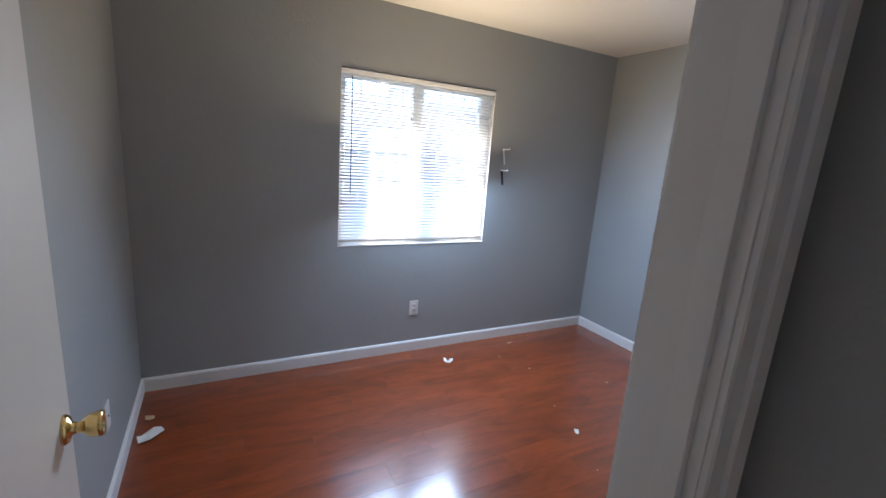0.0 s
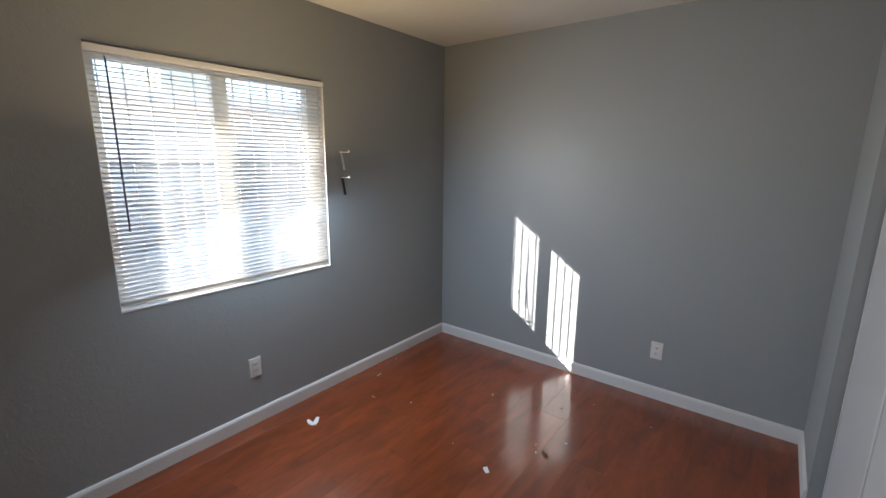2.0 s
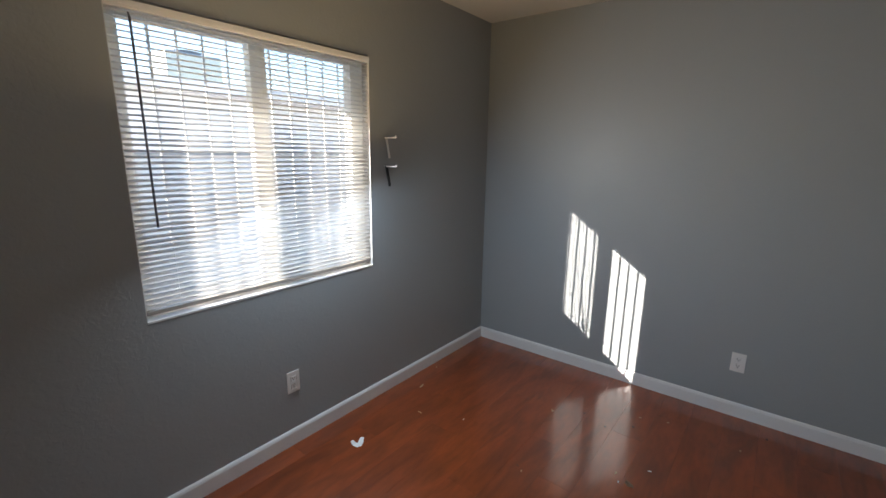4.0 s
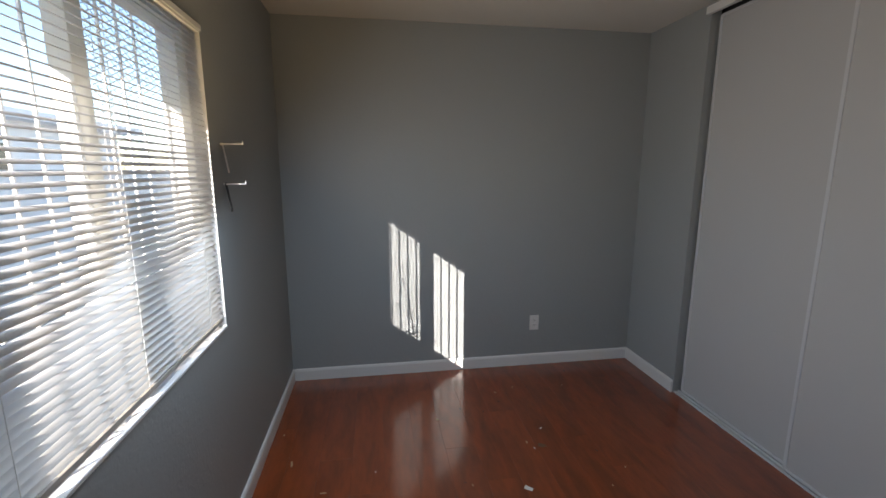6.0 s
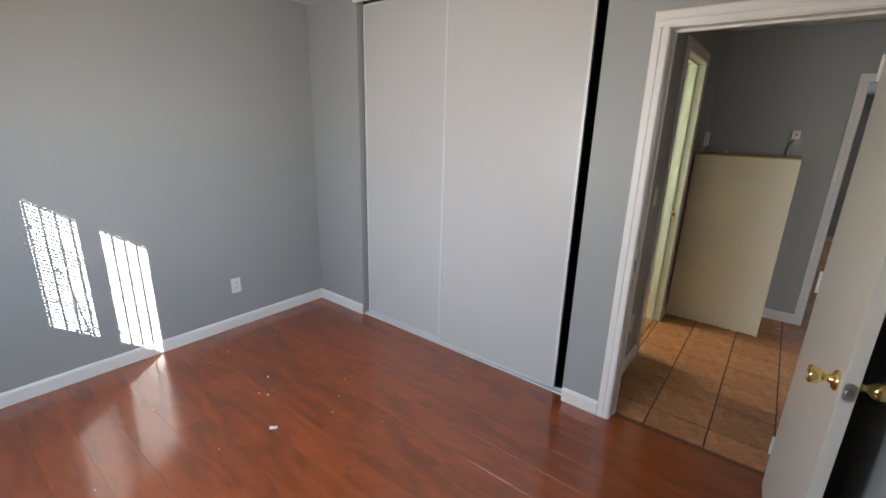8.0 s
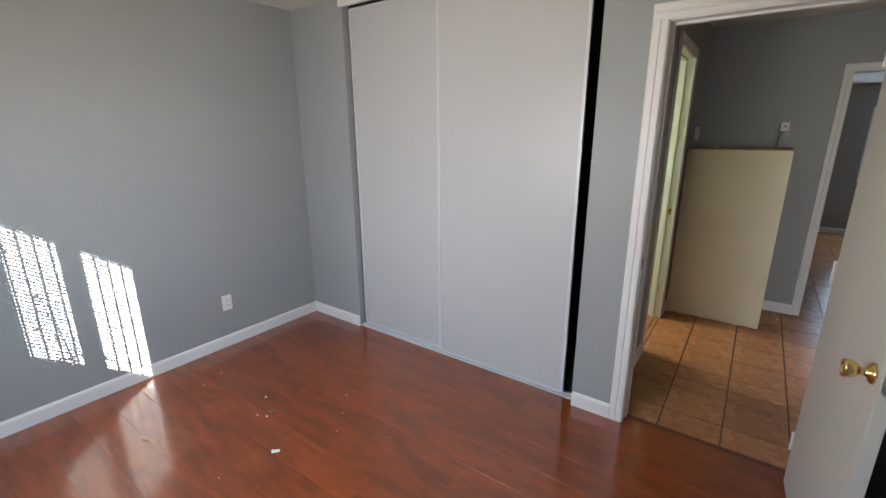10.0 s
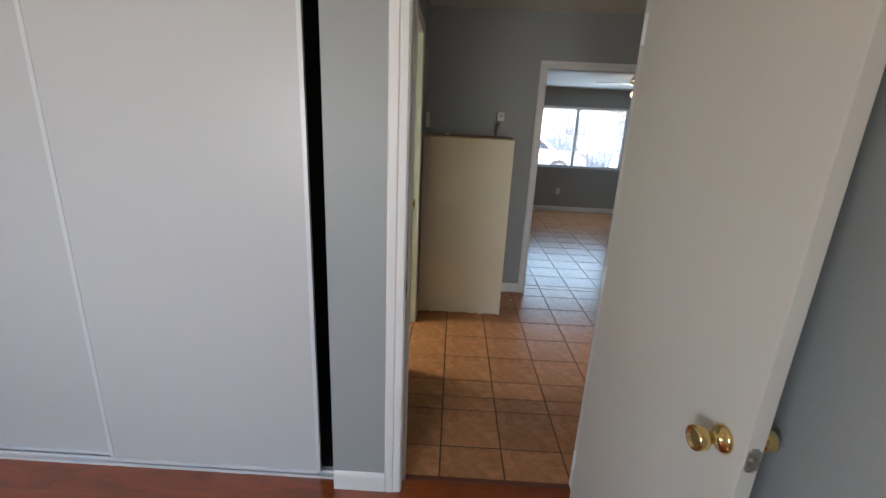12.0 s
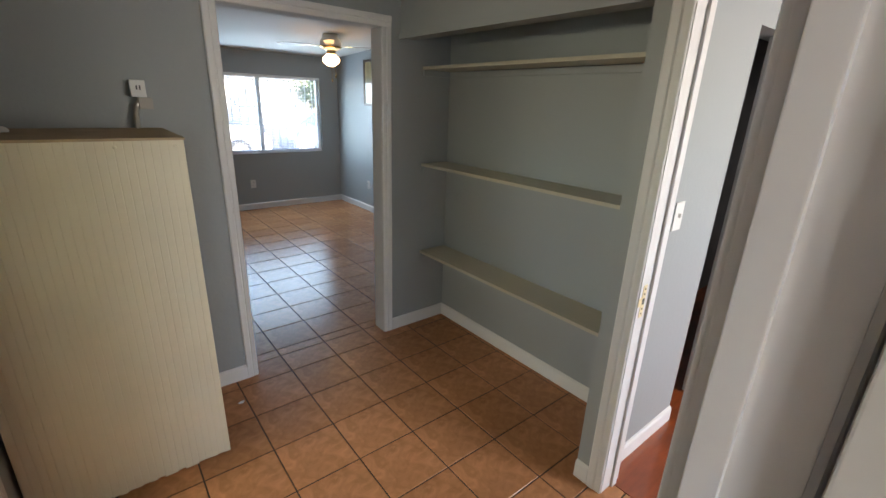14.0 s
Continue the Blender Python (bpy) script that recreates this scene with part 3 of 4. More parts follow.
sl.faces.new((rows[0][0], rows[1][0], rows[3][0], rows[2][0]))
sl.faces.new((rows[0][k], rows[2][k], rows[3][k], rows[1][k]))
sl.transform(Matrix.Rotation(TILT, 4, "X"))
slat_mesh = mesh("slat", sl, SLAT)
rng = random.Random(5)
for i in range(NS):
    ob = new("slat", slat_mesh)
    ob.parent = blind
    ob.matrix_parent_inverse = Matrix.Translation(-blind.location)
    ob.location = (0, BY, Z0 + i * SP)
    ob.rotation_euler = (radians(rng.uniform(-2.2, 2.2)), radians(rng.uniform(-.05, .05)), 0)
part("bottom_rail", quick((WX0 + .008, WX1 - .008, BY - .012, BY + .012, .888, .904), bevel=.003), RAILGREY, blind, "grey-brown bottom rail of the blind")
for x in (WX0 + .13, 1.735, WX1 - .14):
    bm = bmesh.new()
    for dy in (-.0135, .0135):
        cyl(bm, (x, BY + dy, .90), (x, BY + dy, 1.985), .0008, None, 6)
    part("ladder_cord", bm, PLASTIC, blind)
bm = bmesh.new()
cyl(bm, (WX0 + .072, BY - .030, 1.965), (WX0 + .074, BY - .036, 1.232), .0042, None, 8)
cyl(bm, (WX0 + .072, BY - .02, 1.978), (WX0 + .072, BY - .030, 1.965), .003, None, 8)
part("tilt_wand", bm, WAND, blind, "dark plastic tilt wand")

# unseen roof and wall, added to cut off the top of the window's sunlight
structure("sun_cutting_roof", [(-6.0, .05, N + .0, 4.50, 3.01, 3.12)], ROOFING, "unseen roof slab added to cut the top of the sunbeam", "roof")
structure("sun_cutting_roof_support", [(-5.2, -4.9, N - .6, 4.4, -.12, 3.01), (-4.9, 0.0, N, N + .12, 2.6, 3.01)], STUCCO, "unseen pale stucco wall added to carry the sun-cutting roof", "wall")


# ---- curtain rod brackets ----
def rod_bracket(z, material, label):
    root = empty("curtain_rod_bracket", (2.457, N, z), label, "curtain bracket", "brackets beside the window")
    x = 2.457
    part("arm", quick((x - .007, x + .007, N - .085, N, z - .002, z + .004), (x - .006, x + .006, N - .089, N - .085, z - .002, z + .013), bevel=.001), TRIM, root, "thin pale metal arm")
    bm = bmesh.new()
    half = .010 if material is SLOT else .0075
    vs = box(bm, x - half, x + half, N - .010, N - .007, z - .115, z + .006, bevel=.001)
    for v in bm.verts:
        v.co.y -= (z - v.co.z) * .10
        v.co.x += (z - v.co.z) * .12
    part("strap", bm, material, root)
    bm = bmesh.new()
    cyl(bm, (x, N, z), (x, N - .014, z), .006, .004, 12)
    part("screw", bm, STEEL, root)


rod_bracket(1.602, TRIM, "white metal curtain rod bracket with hanging strap")
rod_bracket(1.440, SLOT, "dark metal curtain rod bracket with hanging strap")


# ---- outlets and switches ----
def plate(name, at, normal, kind, label, group=""):
    """A wall plate, built facing +y at the origin and turned to its wall."""
    root = empty(name, at, label, "outlet" if kind == "outlet" else "switch", group)
    ang = {(0, -1): 180, (0, 1): 0, (-1, 0): 90, (1, 0): -90}[normal]
    turn = Matrix.Translation(at) @ Matrix.Rotation(radians(ang), 4, "Z")

    def add(nm, bm, m):
        bm.transform(turn)
        part(nm, bm, m, root)
    add("cover_plate", quick((-.036, .036, 0, .006, -.058, .058), bevel=.0025), PLASTIC)
    if kind == "outlet":
        for z in (-.020, .020):
            bm = bmesh.new()
            box(bm, -.016, .016, .006, .0085, z - .0145, z + .0145, bevel=.004)
            add("receptacle", bm, PLASTIC)
            bm = quick((-.0075, -.0050, .0080, .0092, z - .001, z + .008), (.0050, .0075, .0080, .0092, z - .001, z + .008))
            cyl(bm, (0, .008, z - .007), (0, .0092, z - .007), .0028, None, 8)
            add("slots", bm, SLOT)
    elif kind == "switch":
        add("toggle", quick((-.005, .005, .005, .016, -.004, .012), bevel=.001), PLASTIC)
    else:
        bm = bmesh.new()
        cyl(bm, (0, .006, 0), (0, .009, 0), .005, None, 10)
        add("jack", bm, SLOT)
    return root


plate("wall_outlet", (1.765, N, .353), (0, -1), "outlet", "white duplex outlet on the window wall")
plate("wall_outlet", (E, .812, .340), (-1, 0), "outlet", "white duplex outlet on the sunlit wall")
plate("cable_plate", (0, 1.75, .372), (1, 0), "jack", "white cable jack plate low on the wall")
plate("light_switch", (HE, -.635, 1.19), (-1, 0), "switch", "white light switch by the bathroom door")
plate("wall_outlet", (HE, -.58, .34), (-1, 0), "outlet", "white duplex outlet low in the hall")
plate("wall_outlet", (-1.205, LS, .37), (0, 1), "outlet", "white duplex outlet under the living room window")
plate("wall_outlet", (LW_, -5.55, .39), (1, 0), "outlet", "white duplex outlet on the living room side wall")
plate("light_switch", (-1.205, -.64, 1.18), (0, 1), "switch", "white light switch in the second bedroom")

# ---- closet sliding doors ----
trk = empty("closet_track", (2.1, 0, CH), "white metal sliding door track", "door track", kind="structure")
part("fascia", quick((CW - .02, CE + .006, S - .002, S + .028, CH - .006, CH + .036), bevel=.003), TRIM, trk)
part("floor_rail", quick((CW, CE, -.052, .012, 0, .006), (CW, CE, -.022, -.018, .006, .016), (CW, CE, .006, .010, .006, .012)), ALU, trk, "grey metal floor rail")


def sliding_door(x0, x1, y, label):
    root = empty("closet_door", ((x0 + x1) / 2, y, 0), label, "sliding door", "closet sliding doors")
    part("panel", quick((x0 + .016, x1 - .016, y - .006, y + .004, .030, CH - .020)), PANELWHITE, root)
    for a, b in ((x0, x0 + .018), (x1 - .018, x1)):
        part("edge_stile", quick((a, b, y - .012, y + .008, .022, CH - .012), bevel=.003), ALU, root)
    part("bottom_edge", quick((x0 + .018, x1 - .018, y - .012, y + .008, .016, .034), bevel=.002), ALU, root)
    part("top_edge", quick((x0 + .018, x1 - .018, y - .012, y + .008, CH - .024, CH - .008)), ALU, root)


sliding_door(1.248, 2.185, -.003, "white sliding closet door, not quite closed")
sliding_door(2.155, 2.972, -.036, "white sliding closet door behind the other")
part("closet_side_jamb", quick((CE - .004, CE + .002, -.13, S + .001, 0, CH)), WALL, trk, "grey painted closet side")

# ---- hall: boxed-in cupboard ----
BX0, BX1, BYF, BH = .294, .972, -1.774, 1.412
boxed = empty("boxed_cupboard", (.63, -2.03, 0), "cream painted beadboard box against the hall wall", "cupboard")
nb = 26
bw = (BX1 - BX0) / nb
rb = random.Random(3)
for i in range(nb):
    x = BX0 + i * bw
    low = rb.uniform(.001, .012)
    bm = bmesh.new()
    pr = [(0, .0014), (.0, bw - .0014), (-.0010, bw - .0001), (-.012, bw - .0001), (-.012, .0001), (-.0010, .0001)]
    extrude_profile(bm, pr, (x, BYF, low), (0, 0, 1), up=(1, 0, 0), out=(0, 1, 0), length=BH - low)
    part("bead_board", bm, CREAM, boxed)
part("side_panel", quick((BX0 + .001, BX0 + .013, HS + .002, BYF - .012, .002, BH)), CREAM, boxed)
part("top_board", quick((BX0 - .004, BX1, HS + .002, BYF + .004, BH, BH + .009), bevel=.002), PLY, boxed, "bare plywood top board")
for x in (BX0 + .03, .50, .78):
    bm = bmesh.new()
    lathe(bm, [(.006, 0), (.005, .0015), (.002, .002)], (x, BYF, 1.392), (0, 1, 0), 10)
    part("nail_head", bm, CREAM, boxed)
part("back_filler", quick((BX0 + .02, BX1 - .005, HS + .01, BYF - .016, .002, BH - .002)), PLY, boxed)

# wall box with conduit over the cupboard
elec = empty("wall_box", (.36, HS, 1.575), "grey surface outlet box with white cover and conduit", "outlet box")
part("cover", quick((.332, .388, HS, HS + .034, 1.550, 1.620), bevel=.004), PLASTIC, elec, "white outlet cover")
part("cover_slots", quick((.350, .355, HS + .034, HS + .0355, 1.580, 1.598), (.362, .367, HS + .034, HS + .0355, 1.580, 1.598)), SLOT, elec)
part("backing", quick((.314, .366, HS, HS + .040, 1.502, 1.549), bevel=.004), RAILGREY, elec, "dull grey metal box")
bm = bmesh.new()
pts = [(.362, HS + .020, 1.53), (.376, HS + .024, 1.515), (.382, HS + .028, 1.48), (.385, HS + .034, 1.413)]
for a, b in zip(pts, pts[1:]):
    cyl(bm, a, b, .011, None, 10)
part("conduit", bm, STEEL, elec, "short flexible conduit")
ch = empty("door_chime", (HE, -2.2, 1.53), "small white wall chime box", "chime")
part("cover", quick((HE - .032, HE, -2.235, -2.165, 1.47, 1.59), bevel=.008), PLASTIC, ch)
bm = bmesh.new()
lathe(bm, [(.022, 0), (.024, .006), (.016, .016), (.006, .02)], (.80, -2.12, BH + .009), (0, 0, 1), 14)
thing("plastic_cap", bm, PLASTIC, "small white cap lying on the cupboard", "cap")

# ---- shelves in the recess ----
for i, z in enumerate((.562, 1.182, 1.785)):
    root = empty("wall_shelf", (-1.27, -1.5, z), "cream painted built-in shelf board, empty", "shelf", "shelves in the hall recess")
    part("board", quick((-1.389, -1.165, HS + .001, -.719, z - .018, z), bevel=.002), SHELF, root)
    part("cleat", quick((-1.389, -1.165, HS + .001, HS + .018, z - .055, z - .021), bevel=.001), WALL, root, "grey painted shelf cleat")
    part("cleat", quick((-1.389, -1.372, HS + .02, -.719, z - .055, z - .021), bevel=.001), WALL, root, "grey painted shelf cleat")
part("edge_board", quick((-.999, -.984, HS + .001, -.718, 1.922, 1.955), bevel=.002), WALL, bpy.data.objects["wall_recess_header"], "grey painted edge board")

# ---- bathroom and second bedroom ----
bd = empty("door_2", (HE + .11, -.908, 0), "pale painted bathroom door standing open", "door", kind="structure")
bd.rotation_euler.z = radians(6)
part("leaf", quick((0, .575, -.0175, .0175, .012, 2.05), bevel=.002), BATHPAINT, bd)
bm = bmesh.new()
knob(bm, (.515, -.0175, .95), (0, -1, 0))
part("knob", bm, BRASS, bd, "brass door knob")
strike(bpy.data.objects["door_frame_2"], (HE + .03, -1.56, .94), (0, 1, 0), (-1, 0, 0), h=.07)
c2 = empty("closet_door", (-2.9, -.68, 0), "white closet door of the second bedroom, part open", "sliding door")
part("panel", quick((-3.6, -1.93, -.70, -.668, .012, 1.905), bevel=.003), PANELWHITE, c2)

# ---- living room: window, blind, fan, framed picture ----
lwin = empty("window_2", (0, 0, 0), "wide white sliding living room window", "window", kind="structure")
part("window_frame", quick((LWX0, LWX0 + .04, LS - .11, LS - .05, LWZ0, LWZ1), (LWX1 - .04, LWX1, LS - .11, LS - .05, LWZ0, LWZ1), (LWX0 + .04, LWX1 - .04, LS - .11, LS - .05, LWZ1 - .04, LWZ1), (LWX0 + .04, LWX1 - .04, LS - .11, LS - .05, LWZ0, LWZ0 + .04)), VINYL, lwin)
part("meeting_stile", quick((-1.44, -1.385, LS - .105, LS - .055, LWZ0 + .04, LWZ1 - .04), bevel=.003), VINYL, lwin)
for x0, x1 in ((LWX0 + .04, -1.44), (-1.385, LWX1 - .04)):
    p = part("pane", quick((x0, x1, LS - .082, LS - .078, LWZ0 + .04, LWZ1 - .04)), GLASS, lwin)
    p.visible_shadow = False
part("window_sill", quick((LWX0, LWX1, LS - .05, LS + .004, LWZ0 - .003, LWZ0 + .003)), TRIM, lwin)
lbl = empty("window_blind", (-1.46, LS - .02, LWZ1), "white mini blind with open slats in the living room", "blind")
part("headrail", quick((LWX0 + .004, LWX1 - .004, LS - .034, LS - .004, LWZ1 - .036, LWZ1 - .002), bevel=.002), VINYL, lbl)
l_slat = mesh("slat", quick((LWX0 + .008, LWX1 - .008, -.0125, .0125, -.0005, .0005)), SLAT)
for i in range(44):
    ob = new("slat", l_slat)
    ob.parent = lbl
    ob.matrix_parent_inverse = Matrix.Translation(-lbl.location)
    ob.location = (0, LS - .02, LWZ0 + .045 + i * .0222)
    ob.rotation_euler.x = radians(-8 + rng.uniform(-2, 2))
part("bottom_rail", quick((LWX0 + .008, LWX1 - .008, LS - .03, LS - .008, LWZ0 + .012, LWZ0 + .026), bevel=.002), VINYL, lbl)

lbars = empty("security_bars", (-1.5, LS - .20, 1.3), "thin steel security bars outside the living room window", "window bars")
bar_mesh = None
for i in range(15):
    bm = quick((-.005, .005, -.005, .005, LWZ0 - .05, LWZ1 + .05), bevel=.001) if i == 0 else None
    bar_mesh = bar_mesh or mesh("bar", bm, BARS)
    ob = new("bar", bar_mesh)
    ob.parent = lbars
    ob.matrix_parent_inverse = Matrix.Translation(-lbars.location)
    ob.location = (LWX0 + .05 + i * .106, LS - .20, 0)
for z in (LWZ0 - .02, LWZ1 + .03):
    part("rail", quick((LWX0 - .05, LWX1 + .05, LS - .194, LS - .187, z - .012, z + .012), bevel=.001), BARS, lbars)
for x in (LWX0 - .04, LWX1 + .04):
    for z in (LWZ0 - .02, LWZ1 + .03):
        part("bracket", quick((x - .010, x + .010, LS - .187, LS - .12, z - .008, z + .008)), BARS, lbars)

FX, FY = -1.735, -4.85
FC = 2.155 + (FY - LS) * .055
fan = empty("ceiling_fan", (FX, FY, FC), "ceiling fan with brass trim and lit glass shade", "ceiling fan")
FANWHITE = mat("fan_white_enamel", (0.82, 0.76, 0.66), 0.35, bump=0)
BLADE = mat("fan_blade_laminate", (0.36, 0.28, 0.21), 0.4, var=0.1, bump=0)
bm = bmesh.new()
lathe(bm, [(.085, 0), (.085, -.03), (.10, -.045), (.115, -.075), (.115, -.125), (.09, -.15), (.05, -.16)], (FX, FY, FC), (0, 0, 1), 28)
part("motor_housing", bm, FANWHITE, fan)
bm = bmesh.new()
lathe(bm, [(.118, -.118), (.122, -.125), (.118, -.132), (.07, -.152), (.05, -.16), (.05, -.19), (.062, -.20)], (FX, FY, FC), (0, 0, 1), 28)
part("trim_ring", bm, BRASS, fan, "brass trim ring")
bm = bmesh.new()
lathe(bm, [(.045, -.198), (.060, -.212), (.084, -.232), (.094, -.255), (.090, -.278), (.064, -.305), (.030, -.322), (.008, -.325)], (FX, FY, FC), (0, 0, 1), 28)
part("glass_shade", bm, BULB, fan, "frosted glass shade, lit")
for dx in (-.02, .025):
    bm = bmesh.new()
    cyl(bm, (FX + dx, FY + .05, FC - .19), (FX + dx, FY + .06, FC - .43 - dx), .002, None, 6)
    lathe(bm, [(.003, 0), (.009, -.01), (.009, -.03), (.003, -.036)], (FX + dx, FY + .06, FC - .43 - dx), (0, 0, 1), 10)
    part("pull_chain", bm, BRASS, fan, "brass pull chain")
for i in range(4):
    a = radians(-27 + 90 * i)
    m = Matrix.Translation((FX, FY, FC - .112)) @ Matrix.Rotation(a, 4, "Z") @ Matrix.Rotation(radians(5), 4, "X")
    bm = bmesh.new()
    vs = box(bm, .19, .56, -.058, .058, -.003, .003)
    for v in vs:
        if v.co.x < .3:
            v.co.y *= .75
    bmesh.ops.bevel(bm, geom=[e for e in bm.edges if abs(e.verts[0].co.z - e.verts[1].co.z) > .004], offset=.03, segments=4, affect="EDGES")
    bm.transform(m)
    part("blade", bm, BLADE, fan)
    bm = quick((.09, .23, -.016, .016, -.007, -.0035), bevel=.001)
    bm.transform(m)
    part("blade_arm", bm, BRASS, fan)

pic = empty("framed_picture", (LW_, -5.35, 1.8), "dark framed picture hanging on the wall", "picture")
part("frame", quick((LW_, LW_ + .02, -5.62, -5.59, 1.50, 2.09), (LW_, LW_ + .02, -5.11, -5.08, 1.50, 2.09), (LW_, LW_ + .02, -5.59, -5.11, 2.06, 2.09), (LW_, LW_ + .02, -5.59, -5.11, 1.50, 1.53), bevel=.003), mat("dark_wood_frame", (.06, .035, .02), .35, bump=0), pic)
part("print", quick((LW_ + .002, LW_ + .008, -5.59, -5.11, 1.80, 2.06)), mat("muted_green_print", (.30, .24, .13), .25, var=.5, scale=9, bump=0), pic, "reddish and green picture")
# white reflection over the picture's lower half, painted as a pale panel
part("pane_reflection", quick((LW_ + .002, LW_ + .008, -5.59, -5.11, 1.53, 1.798)), mat("pale_painted_reflection", (.62, .62, .60), .22, var=.25, scale=14, bump=0), pic)


# ---- scraps on the floor ----
def scrap(x, y, size, seed, material, label, name="paper_scrap", category="paper scrap", stretch=1.0, turn=0.0, z=0.0):
    r = random.Random(seed)
    bm = bmesh.new()
    k = 7
    ring = []
    for i in range(k):
        a = 2 * math.pi * i / k
        d = size * r.uniform(.55, 1.0) * .5
        p = Vector((d * math.cos(a) * stretch, d * math.sin(a) / stretch, r.uniform(.0, .28) * size))
        ring.append(p)
    low = min(p.z for p in ring)
    rot = Matrix.Rotation(turn, 3, "Z")
    top = [bm.verts.new(rot @ (p - Vector((0, 0, low))) + Vector((x, y, z + .0012))) for p in ring]
    bot = [bm.verts.new(v.co - Vector((0, 0, .0012))) for v in top]
    ct = bm.verts.new((x, y, z + size * .12 + .0012))
    cb = bm.verts.new((x, y, z + size * .12))
    for i in range(k):
        j = (i + 1) % k
        bm.faces.new((top[i], top[j], ct))
        bm.faces.new((bot[j], bot[i], cb))
        bm.faces.new((top[j], top[i], bot[i], bot[j]))
    return thing(name, bm, material, label, category, "litter on the floor")


def slip(name, at, arms, label):
    """A torn paper slip; each arm: (turn, flaps), each flap: (length, width at its end, lift in degrees)."""
    bm = bmesh.new()
    for turn, flaps in arms:
        x, z, rows = 0.0, 0.0, []
        for n, (length, width, lift) in enumerate(((0, flaps[0][1] * .8, 0), *flaps)):
            x += length * math.cos(radians(lift))
            z += length * math.sin(radians(lift))
            rows.append([(x, -width / 2, z), (x + .003 * (n % 2), width / 2, z)])
        low = min(p[2] for r in rows for p in r)
        rot = Matrix.Rotation(turn, 3, "Z")
        top, bot = [[[bm.verts.new(rot @ Vector((px, py, pz - low + h))) for px, py, pz in r] for r in rows] for h in (.0014, .0006)]
        for i in range(len(rows) - 1):
            bm.faces.new([top[i][0], top[i + 1][0], top[i + 1][1], top[i][1]])
            bm.faces.new([bot[i][1], bot[i + 1][1], bot[i + 1][0], bot[i][0]])
            for k in (0, 1):
                bm.faces.new([top[i][k], top[i + 1][k], bot[i + 1][k], bot[i][k]])
        for q in (0, -1):
            bm.faces.new([top[q][0], top[q][1], bot[q][1], bot[q][0]])
    bm.transform(Matrix.Translation(at))
    return thing(name, bm, PAPER, label, "paper scrap", "litter on the floor")


slip("paper_scrap", (1.945, 2.325, 0), ((.55, ((.032, .030, 0), (.034, .020, 14))), (1.75, ((.026, .028, 8), (.026, .018, 30)))), "crumpled forked white paper scrap on the wooden floor")
slip("paper_scrap", (2.252, 1.292, 0), ((.95, ((.022, .024, 2), (.018, .026, 9))),), "small torn white paper slip lying flat on the floor")
scrap(.085, 2.12, .14, 3, PAPER, "torn white paper strip by the baseboard", stretch=1.5, turn=.7)
scrap(.075, 2.30, .06, 4, DEBRIS, "small brown wrapper by the baseboard", "wrapper", "wrapper")
scrap(.163, -2.089, .04, 5, PAPER, "small white scrap on the hall tiles", z=.001)
for i, (x, y, s, st, a) in enumerate(((2.612, 2.459, .030, 1.7, .1), (2.38, 2.276, .028, 1.6, 1.5), (2.881, 2.55, .013, 1.2, 0), (2.489, 2.031, .012, 1.2, 0), (2.128, 1.022, .012, 1.3, 0), (2.561, 1.12, .052, 1.5, .9), (2.606, 1.198, .018, 1.5, 0), (3.168, 1.223, .014, 1.2, 1), (3.22, 1.084, .016, 1.4, 2), (3.193, .729, .014, 1.2, 0), (2.222, .902, .012, 1.2, 0), (1.859, .896, .010, 1, 0), (2.904, 1.662, .026, 1.4, .4))):
    scrap(x, y, s, 20 + i, PAPER if i == 3 else CHIP if i == 5 else DEBRIS, "tiny splinter of debris on the wooden floor", "debris_chip", "debris", st, a)
litter = random.Random(8)
for i in range(6):
    scrap(litter.uniform(2.1, 3.1), litter.uniform(.75, 1.6), litter.uniform(.010, .024), 70 + i, (DEBRIS, DARKBIT, PAPER)[i % 3], "tiny splinter of debris on the wooden floor", "debris_chip", "debris", litter.uniform(1.2, 2.0), litter.uniform(0, 3))
for i, (x, y) in enumerate(((3.0, 1.50), (2.95, 1.36), (3.05, 1.23), (3.40, .62))):
    scrap(x, y, .016, 50 + i, DARKBIT, "tiny dark crumb on the wooden floor", "crumb", "debris")

# ---- outside the bedroom window ----
structure("ground", [(-400, 400, -400, 400, -.30, -.12)], CONCRETE, "pale concrete and dirt ground outside", "ground")
fence = empty("block_fence", (3, 6.2, -.12), "grey block fence across the side yard", "fence", kind="structure")
part("fence_wall", quick((-8, 16, 6.1, 6.28, -.12, 1.45)), BLOCK, fence)
part("cap", quick((-8, 16, 6.07, 6.31, 1.45, 1.50)), CONCRETE, fence)
nh = empty("neighbour_house", (5, 10, -.12), "pale stucco house beyond the fence", "house")
part("wall", quick((-1, 14, 9, 15, -.12, 2.45)), STUCCO, nh)
part("roof", quick((-1.4, 14.4, 8.5, 15.4, 2.45, 2.62)), STUCCO, nh, "flat pale roof edge")
w = part("window", quick((9.0, 10.3, 8.96, 9.0, .95, 2.05)), VINYL, nh)
part("pane", quick((9.05, 10.25, 8.945, 8.96, 1.0, 2.0)), mat("dark_window_glass", (.05, .06, .08), .08, bump=0), w)
ac = empty("rooftop_unit", (4.6, 10.2, 2.62), "grey metal cooling unit on the roof", "air conditioner")
part("casing", quick((4.1, 5.1, 9.8, 10.6, 2.62, 3.25), bevel=.03), STEEL, ac)
bm = bmesh.new()
cyl(bm, (4.6, 10.2, 3.25), (4.6, 10.2, 3.31), .32, None, 20)
part("fan_guard", bm, WAND, ac)

